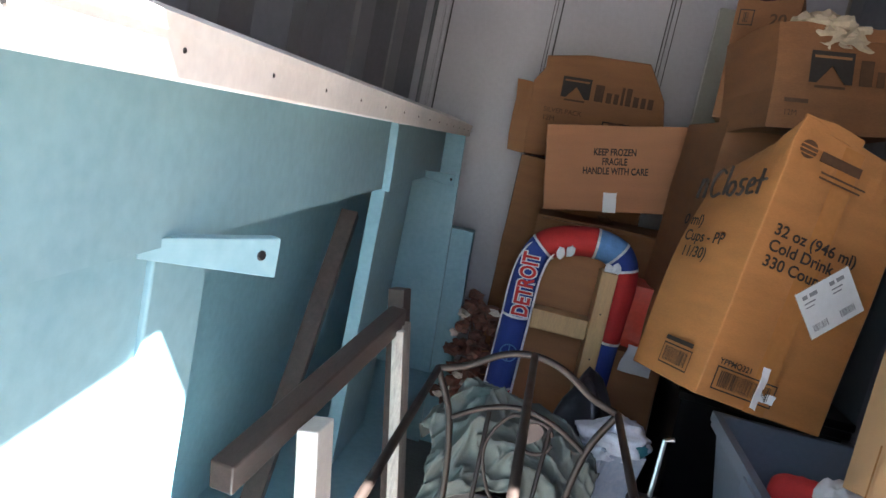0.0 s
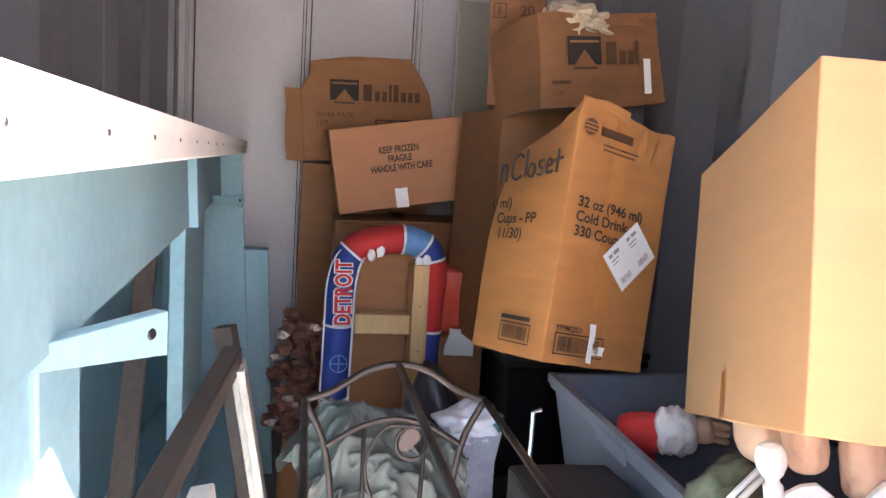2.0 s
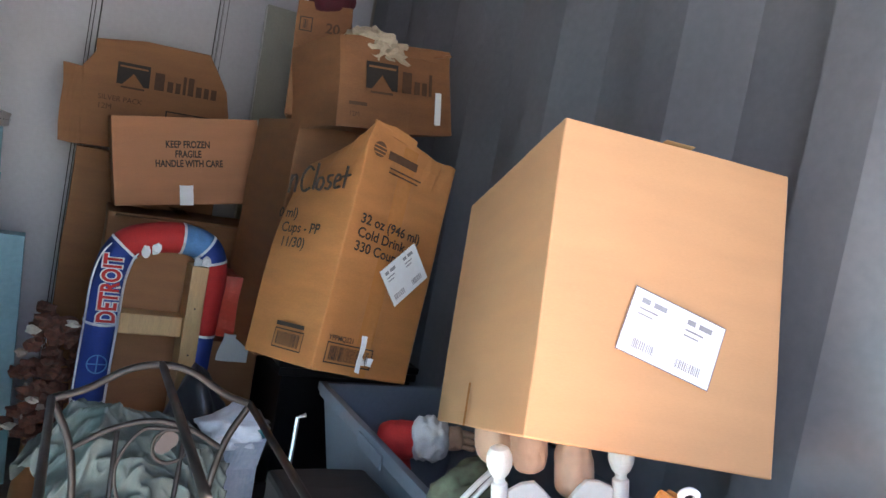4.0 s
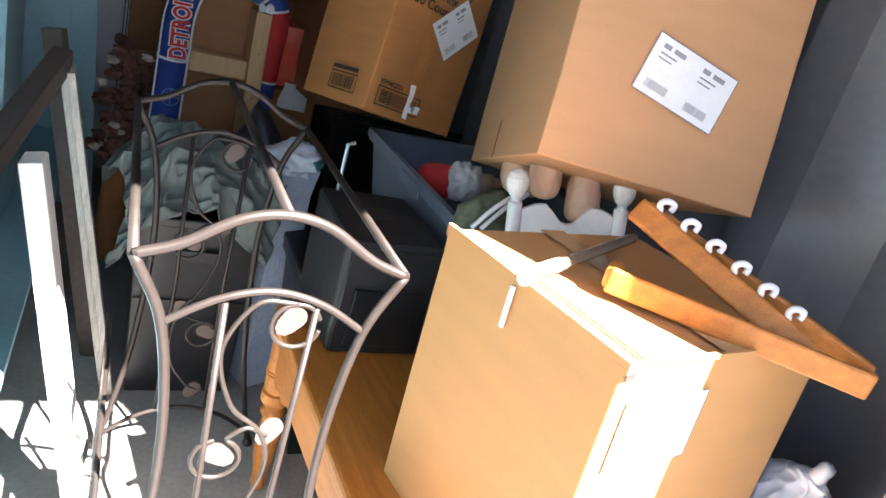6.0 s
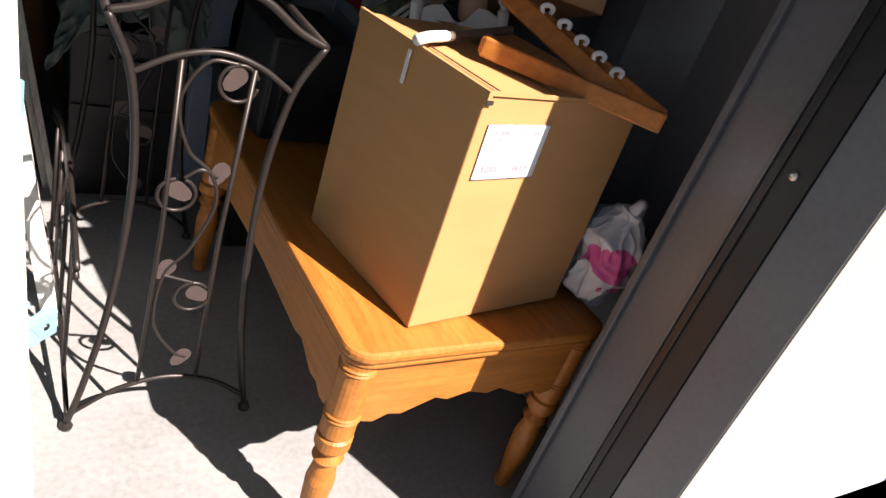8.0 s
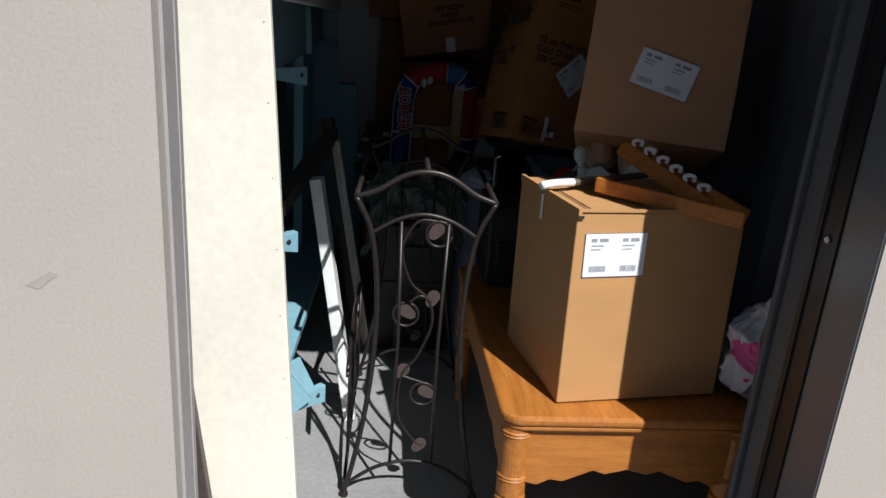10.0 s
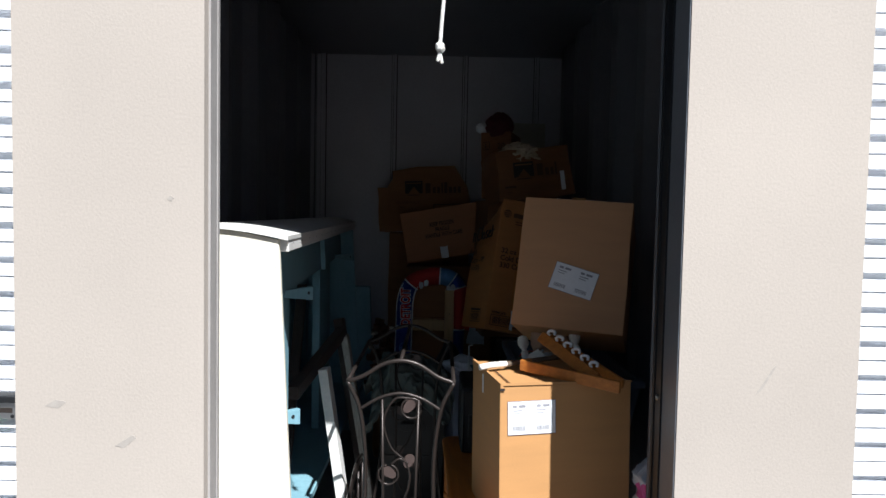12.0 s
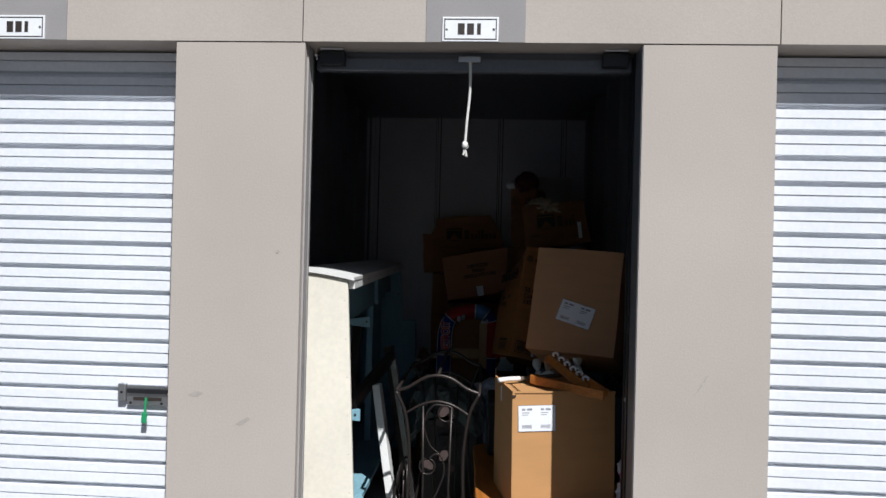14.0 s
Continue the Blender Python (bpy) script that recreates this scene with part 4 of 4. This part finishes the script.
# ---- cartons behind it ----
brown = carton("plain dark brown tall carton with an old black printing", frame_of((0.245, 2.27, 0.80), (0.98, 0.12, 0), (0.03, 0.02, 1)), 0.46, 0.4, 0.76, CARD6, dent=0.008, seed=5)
# black prop added to carry the carton and stand for the shade below it
tote = thing("shade_prop", "black lidded prop under the tall carton, in place of shade", "tote", Matrix.Translation((0.34, 2.26, 0)))
part("tub", open_bin(0.46, 0.42, 0.77, 0.03), BLACKP, tote, bevel=0.004)
part("lid", boxes((-0.018, 0.478, -0.018, 0.438, 0.772, 0.797)), BLACKP, tote, bevel=0.006)
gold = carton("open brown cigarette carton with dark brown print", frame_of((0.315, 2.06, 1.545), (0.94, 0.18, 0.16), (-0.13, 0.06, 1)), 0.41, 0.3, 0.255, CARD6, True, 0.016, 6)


def brand_print(parent, x, z, s, out=0.011, letters=8):
    """A dark block with a peaked cut-out and bars for the name."""
    blk = part("peak_mark", outline([(x, z), (x, z + s), (x + 1.4 * s, z + s), (x + 1.4 * s, z), (x + 1.15 * s, z), (x + 0.7 * s, z + 0.55 * s), (x + 0.25 * s, z)], 0.001, 1, -out), INK, parent)
    part("band", boxes((x + 0.1 * s, x + 1.3 * s, -out - 0.0008, -out - 0.0002, z + 0.78 * s, z + 0.86 * s)), CARD2, blk)
    part("small_print", boxes((x + 0.2 * s, x + 1.2 * s, -out, -out + 0.001, z - 0.16 * s, z - 0.08 * s)), INKB, parent)
    bx = x + 1.62 * s
    for wide, tall in ((0.5, 0.95), (0.3, 0.58), (0.26, 0.58), (0.16, 1.0), (0.3, 1.0), (0.3, 0.58), (0.26, 0.58), (0.3, 0.58))[:letters]:
        part("brand_bar", boxes((bx, bx + wide * 0.85 * s, -out, -out + 0.001, z, z + 0.85 * s * tall)), INKB, parent)
        bx += (wide + 0.07) * s


brand_print(gold, 0.085, 0.115, 0.078, letters=4)
writing("12M", 0.02, INKB, gold, on_front(0.03, 0.03, 0, 0.0115))
part("text_bar", boxes((0.03, 0.09, -0.0115, -0.0105, 0.062, 0.072)), INKB, gold)
part("flap", crumple(boxes((0.01, 0.35, -0.002, 0.003, 0.226, 0.26)), 0.018, 12, 4, 2), CARD6, gold, "torn cardboard flap")
part("flap", crumple(boxes((0.22, 0.40, -0.006, 0.10, 0.245, 0.25)), 0.02, 10, 4, 5), CARD6, gold, "torn cardboard flap")
part("label_strip", boxes((0.335, 0.358, -0.013, -0.0115, 0.03, 0.13)), LABEL, gold)
wad = thing("crumpled_packing_paper", "crumpled tan packing paper in the open carton", "paper", Matrix.Translation((0.42, 2.16, 1.80)))
part("sheet", crumple(blob((0.10, 0.07, 0.055), (0, 0, 0.0), 3, 0.5, 4, 4), 0.012, 30, 0), PAPER, wad)
side = carton("small brown cigarette carton standing on end", frame_of((0.232, 2.37, 1.565), (0.94, -0.33, 0.02), (-0.02, 0.05, 1)), 0.175, 0.24, 0.37, CARD6, dent=0.006, seed=8)
code_box(side, on_front(0.04, 0.04, 0, 0.0085), 0.11, 0.05, 11)
part("text_bar", boxes((0.02, 0.10, -0.009, -0.008, 0.13, 0.138), (0.03, 0.13, -0.009, -0.008, 0.16, 0.185)), INKB, side)
code_box(side, on_front(0.012, 0.27, 0, 0.0085), 0.04, 0.045, 12)
brand_print(side, 0.02, 0.185, 0.036, 0.0085)
writing("20", 0.045, INKB, side, on_front(0.095, 0.275, 0, 0.0085), bold=0.001)
cap = thing("knit_cap", "dark red knit cap with white trim on a carton", "cap", Matrix.Translation((0.315, 2.40, 1.945)))
part("crown", crumple(blob((0.078, 0.07, 0.075), (0.012, 0, 0.03), 6, 0.25, 2.2, 4), 0.006, 30, 0), mat("dark_red_knit", (0.075, 0.008, 0.016), 0.9, vary=0.25, scale=30, grain=200, bump=0.4), cap, smooth=True)
part("trim", crumple(blob((0.034, 0.03, 0.03), (-0.085, 0, 0.015), 9, 0.3, 3, 3), 0.004, 40, 0), WHITEF, cap, "white fluffy trim", smooth=True)
board = thing("panel_board", "tall pale cream panel leaning on the back wall", "panel", Matrix.Translation((0.355, 3.40, 0)) @ pose(0, 0, 0, -3.2, 0, 1.0))
part("sheet", boxes((0, 0.40, 0, 0.03, 0.0, 2.14)), mat("pale_cream_laminate", (0.46, 0.45, 0.38), 0.5, vary=0.06, bump=0.04), board, bevel=0.003)
part("edge_strip", boxes((-0.004, 0.0, 0.002, 0.028, 0.01, 2.13)), WHITEP, board)

# ---- cartons against the back wall ----
kf = carton("brown frozen food carton with black handling print", frame_of((-0.192, 2.79, 1.158), (0.494, 0.0, 0.072), (-0.056, 0.0, 0.31)), 0.497, 0.34, 0.313, CARD4, dent=0.004, seed=12)
for txt, x, z in (("KEEP FROZEN", 0.172, 0.206), ("FRAGILE", 0.203, 0.172), ("HANDLE WITH CARE", 0.136, 0.138)):
    writing(txt, 0.0345, INK, kf, on_front(x, z, 0, 0.0055), bold=0.001, width=0.70)
part("tape_end", crumple(boxes((0.215, 0.262, -0.0075, -0.006, 0.0, 0.072)), 0.003, 30, 3), LABEL, kf, "pale patterned tape end")
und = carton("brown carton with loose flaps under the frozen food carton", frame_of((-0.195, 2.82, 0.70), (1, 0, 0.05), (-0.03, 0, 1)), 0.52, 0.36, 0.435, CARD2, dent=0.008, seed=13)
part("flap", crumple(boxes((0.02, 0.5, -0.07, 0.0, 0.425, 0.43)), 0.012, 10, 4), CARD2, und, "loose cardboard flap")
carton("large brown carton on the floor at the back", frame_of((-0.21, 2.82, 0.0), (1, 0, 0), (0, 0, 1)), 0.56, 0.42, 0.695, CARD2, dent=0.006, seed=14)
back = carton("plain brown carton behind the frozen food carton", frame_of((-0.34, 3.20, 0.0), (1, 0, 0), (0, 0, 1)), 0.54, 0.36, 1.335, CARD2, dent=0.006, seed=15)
mar = thing("cardboard_box", "worn brown cigarette carton with rounded torn corners", "box", frame_of((-0.335, 3.20, 1.345), (1, 0.0, 0.02), (-0.04, 0.02, 1)))
part("body", crumple(outline([(0.0, 0.0), (0.53, 0.02), (0.55, 0.20), (0.53, 0.30), (0.49, 0.37), (0.45, 0.435), (0.2, 0.44), (0.03, 0.41), (0.03, 0.36), (-0.01, 0.30)], 0.3, 1, 0.0), 0.006, 6, 0), CARD2, mar, bevel=0.004)
brand_print(mar, 0.11, 0.255, 0.085, 0.008)
writing("SILVER PACK", 0.028, INKB, mar, on_front(0.05, 0.185, 0, 0.0085))
writing("12M", 0.03, INKB, mar, on_front(0.05, 0.15, 0, 0.0085))
part("print_box", boxes((0.30, 0.49, -0.009, -0.008, 0.09, 0.095), (0.30, 0.49, -0.009, -0.008, 0.175, 0.18), (0.30, 0.305, -0.009, -0.008, 0.095, 0.175), (0.485, 0.49, -0.009, -0.008, 0.095, 0.175)), INK, mar)
part("flap", crumple(boxes((-0.075, 0.0, 0.0, 0.006, 0.0, 0.30)), 0.01, 12, 3), CARD2, mar)

# ---- team print child's chair frame ----
seat = thing("padded_chair_frame", "child's chair frame with blue and red padded cover printed DETROIT", "chair", Matrix.Translation((0, 2.43, 0)) @ pose(0, 0, 0, -3, 0, 0))
path = spline([(-0.200, 0, 0.44), (-0.198, 0, 0.62), (-0.194, 0, 0.82), (-0.188, 0, 0.98), (-0.15, 0, 1.07), (-0.06, 0, 1.105), (0.03, 0, 1.11), (0.095, 0, 1.08), (0.118, 0, 1.0), (0.112, 0, 0.88), (0.104, 0, 0.72), (0.10, 0, 0.50)], 8)


def padded(pts, material, name="cover_panel"):
    bm = tube([pts], 0.05, 16)
    for v in bm.verts:
        v.co.y *= 1.6
        v.co.y += 0.03
    return part(name, bm, material, seat, smooth=True)


cuts = [0, 6, 16, 31, 46, 54, 60, 76, len(path) - 1]
for (a, b), m in zip(zip(cuts, cuts[1:]), (REDF, BLUEF, BLUEF, REDF, LBLUE, BLUEF, REDF, BLUEF)):
    padded(path[a:b + 1], m)
for a in cuts[1:-1]:
    d = (path[a + 1] - path[a - 1]).normalized() * 0.004
    bm = tube([[path[a] - d, path[a] + d]], 0.0515, 16)
    for v in bm.verts:
        v.co.y = v.co.y * 1.6 + 0.03
    part("piping", bm, WHITEF, seat)
for bold, ink, out in ((0.0065, WHITEF, 0.0525), (0.0022, REDF, 0.0545)):
    writing("DETROIT", 0.072, ink, seat, Matrix.Translation((-0.160, -out, 0.828)) @ FRONT @ pose(0, 0, 0, 0, 0, 91), shear=0.0, bold=bold, width=0.72)
part("inner_piping", tube([[(p.x + 0.046, p.y - 0.022, p.z) for p in path[4:34]]], 0.004, 6), WHITEF, seat, smooth=True)
part("outer_piping", tube([[(p.x - 0.047, p.y - 0.018, p.z) for p in path[4:34]]], 0.003, 6), WHITEF, seat, smooth=True)
part("ball_print", tube([ring(-0.190, 0.70, 0.028, -0.051, 0, 360), [(-0.218, -0.052, 0.70), (-0.162, -0.052, 0.70)], [(-0.190, -0.052, 0.672), (-0.190, -0.052, 0.728)]], 0.0022, 6), LBLUE, seat)
part("crest", outline([(-0.222, 0.52), (-0.172, 0.52), (-0.176, 0.475), (-0.198, 0.455), (-0.218, 0.475)], 0.003, 1, -0.053), WHITEF, seat)
part("crest_print", outline([(-0.214, 0.512), (-0.18, 0.512), (-0.183, 0.478), (-0.198, 0.465), (-0.211, 0.478)], 0.002, 1, -0.0555), BLUEF, seat)
for cx, cz in ((-0.10, 1.06), (-0.07, 1.075), (0.085, 1.05), (0.06, 1.04)):
    part("print_patch", blob((0.014, 0.006, 0.02), (cx, -0.045, cz), cx * 30, 0.5, 3, 2), WHITEF, seat)
part("back_board", boxes((-0.155, 0.085, 0.06, 0.07, 0.42, 1.07)), CARD2, seat, "brown hardboard panel")
part("stile", boxes((0.04, 0.092, -0.075, 0.055, 0.42, 1.035)), PINE, seat, bevel=0.003)
part("crossbar", boxes((-0.145, 0.039, -0.05, 0.05, 0.80, 0.865)), PINE, seat, bevel=0.004)
part("seat_rail", boxes((-0.145, 0.044, -0.03, 0.05, 0.45, 0.50)), PINE, seat, bevel=0.003)
for i in range(3):
    part("nail", lathe([(0.003, 0), (0.003, 0.001)], 6), TRACK, seat).matrix_local = Matrix.Translation((0.066, -0.0755, 0.6 + 0.15 * i)) @ pose(0, 0, 0, 90, 0, 0)
carton("plain brown carton under the padded chair frame", frame_of((-0.24, 2.36, 0.0), (1, 0, 0), (0, 0, 1)), 0.42, 0.36, 0.43, CARD2, dent=0.005, seed=20)

# ---- cloth over a black bin, papers, red bag ----
bb = thing("black_bin", "tall black plastic bin under a sage cloth", "bin", Matrix.Translation((-0.27, 1.72, 0)))
part("tub", open_bin(0.32, 0.30, 0.56, 0.02), BLACKP, bb, bevel=0.005)
part("handle", boxes((0.10, 0.22, -0.02, -0.0145, 0.44, 0.475)), BLACKP, bb, bevel=0.003)
part("band", boxes((0.012, 0.308, -0.001, 0.004, 0.30, 0.315)), BLACKP, bb)
cloth = thing("cloth", "rumpled sage green cloth draped over the bin", "cloth")
bm = bmesh.new()
N = 84
grid = []
for j in range(N):
    row = []
    for i in range(N):
        u, v = i / (N - 1), j / (N - 1)
        top = max(0.0, (v - 0.38) / 0.62)
        drop = max(0.0, 0.38 - v)
        x = -0.33 + 0.38 * u + 0.03 * math.sin(v * 5)
        y = 1.67 + 0.30 * top - 0.08 * drop
        z = 0.645 + 0.15 * math.sin(math.pi * min(1, 0.25 + top * 0.75)) * (0.6 + 0.4 * math.sin(math.pi * min(1, 0.15 + u))) - drop * 0.46 * (0.92 + 0.22 * math.sin(u * 7 + 0.6)) - 0.5 * max(0, 0.22 - u) - 0.3 * max(0, u - 0.85)
        q = Vector((u * 3.2 + v * 2.6, v * 3.4 - u * 1.6, 1))
        ridge = (1 - abs(noise.noise(q))) ** 3 * 0.075 + (1 - abs(noise.noise(q * 2.4 + Vector((5, 0, 0))))) ** 4 * 0.045 + noise.noise(q * 6) * 0.008 - 0.055
        row.append(bm.verts.new((x + 0.015 * noise.noise(q * 2), y - ridge * 0.7, z + ridge * 0.6)))
    grid.append(row)
for j in range(N - 1):
    for i in range(N - 1):
        bm.faces.new((grid[j][i], grid[j][i + 1], grid[j + 1][i + 1], grid[j + 1][i]))
cl = part("sheet", bm, CLOTH, cloth, smooth=True)
so = cl.modifiers.new("thick", "SOLIDIFY")
so.thickness = 0.004
pb = thing("paper_sack", "white and pale blue paper sack beside the cloth", "bag", Matrix.Translation((0.115, 1.83, 0.0)) @ pose(0, 0, 0, 0, 0, 25))
part("sack", crumple(boxes((-0.055, 0.06, -0.05, 0.06, 0, 0.72)), 0.016, 9, 8), mat("blue_white_paper", (0.38, 0.42, 0.50), 0.5, vary=0.12, scale=9, tint=(0.22, 0.29, 0.42)), pb, smooth=False)
part("lining", crumple(blob((0.085, 0.075, 0.05), (0.0, 0.0, 0.73), 5, 0.4, 3, 4), 0.014, 18, 0), mat("white_tissue", (0.60, 0.64, 0.72), 0.6, vary=0.12, scale=14, bump=0.3), pb, "white crumpled lining of the sack", smooth=True)
part("print_patch", blob((0.022, 0.012, 0.018), (0.03, -0.066, 0.735), 3, 0.3, 3, 3), mat("teal_print", (0.03, 0.16, 0.20), 0.6), pb, smooth=True)
under = carton("plain dark brown carton under the red bag", frame_of((0.14, 2.49, 0.0), (1, 0, 0), (0, 0, 1)), 0.17, 0.18, 0.78, CARD2, dent=0.003, seed=31)
rb = thing("red_bag", "bright red plastic bag behind the cup carton", "bag", Matrix.Translation((0.215, 2.55, 0.0)))
part("sack", crumple(boxes((-0.07, 0.08, -0.05, 0.09, 0.79, 1.0)), 0.02, 8, 6), REDP, rb)
part("tag", crumple(boxes((-0.04, 0.06, -0.085, -0.075, 0.72, 0.82)), 0.015, 12, 4), WHITEF, rb, "white plastic scrap")
dk = thing("refuse_sack", "slack dark grey plastic sack between the cartons", "bag", Matrix.Translation((0.06, 2.12, 0)))
part("sack", crumple(blob((0.12, 0.11, 0.40), (0, 0, 0.38), 8, 0.25, 2, 4), 0.008, 14, 0), mat("dark_grey_plastic", (0.035, 0.035, 0.042), 0.35, vary=0.3, scale=12, bump=0.4), dk, smooth=True)

# ---- dried flowers in a tall brown vase ----
vase = thing("flower_arrangement", "dried brown and white flower arrangement in brown vase", "flowers", Matrix.Translation((-0.325, 2.62, 0)))
part("vase", lathe([(0.05, 0), (0.06, 0.05), (0.055, 0.2), (0.04, 0.36), (0.045, 0.44), (0.042, 0.45)], 20), CARD2, vase, smooth=True)
rnd = random.Random(4)
for i in range(95):
    a, r, z = rnd.uniform(0, 6.28), rnd.uniform(0.0, 0.095), rnd.uniform(0.40, 0.82)
    p = Vector((r * math.cos(a), r * math.sin(a) * 0.8 - 0.02, z))
    pale = i % 7 == 0
    part("flower" if not pale else "petal", crumple(blob((0.027, 0.024, 0.021) if not pale else (0.018, 0.015, 0.012), p, i, 0.8, 3, 2), 0.006, 60, 0), PETAL if pale else DRYF, vase)
part("stem", tube([spline([(0, 0, 0.4), (rnd.uniform(-0.03, 0.03), rnd.uniform(-0.03, 0.03), 0.6), (rnd.uniform(-0.07, 0.07), rnd.uniform(-0.05, 0.05), 0.78)]) for _ in range(9)], 0.002, 5), DRYF, vase)

# ---- boards leaning on the cabinet ----
fr = thing("bed_frame", "leaning white and bare wood bed frame with dark rail", "bed frame")
part("top_rail", beam((-0.472, 1.86, 0.885), (-0.565, 1.14, 0.76), 0.045, 0.055), DARKW, fr, "dark brown stained rail", bevel=0.004)
part("white_stile", beam((-0.462, 1.26, 0.835), (-0.325, 1.20, 0.0), 0.038, 0.085, (0, 1, 0)), WHITEP, fr, "white painted stile", bevel=0.003)
part("bare_stile", beam((-0.462, 1.88, 0.865), (-0.30, 1.80, 0.0), 0.03, 0.085, (0, 1, 0)), PALE, fr, "bare weathered wood stile", bevel=0.003)
part("bare_strip", beam((-0.448, 1.815, 0.865), (-0.286, 1.735, 0.0), 0.018, 0.03, (0, 1, 0)), PALE, fr, bevel=0.002)
slat = thing("wooden_board", "dark stained wooden board leaning inside the cabinet", "board")
part("plank", beam((-0.72, 2.12, 1.08), (-0.68, 1.55, 0.326), 0.05, 0.035), DARKW, slat, bevel=0.003)
stub = thing("wooden_board", "short dark wooden board behind the frame", "board")
part("plank", beam((-0.505, 1.98, 0.93), (-0.345, 1.93, 0.0), 0.04, 0.05), DARKW, stub, bevel=0.003)
plank = thing("wooden_board", "brown and pale wood strips standing by the door jamb", "board", Matrix.Translation((-0.60, 0.255, 0)))
part("strip", beam((-0.005, 0.0, 0.74), (0.078, -0.005, 0.0), 0.02, 0.022), DARKW, plank, bevel=0.002)
part("strip", beam((-0.030, 0.0, 0.70), (0.053, -0.005, 0.0), 0.02, 0.022), PINE, plank, bevel=0.002)
scrap = thing("teal_drawer_box", "broken teal painted drawer box in the cabinet bottom", "drawer", Matrix.Translation((-0.46, 0.47, 0.326)))
part("side", beam((-0.1, 0, 0.05), (0.05, 0.06, 0.16), 0.012, 0.1), TEAL, scrap)
part("side", beam((-0.1, 0.14, 0.05), (0.05, 0.2, 0.12), 0.012, 0.1), TEAL, scrap)
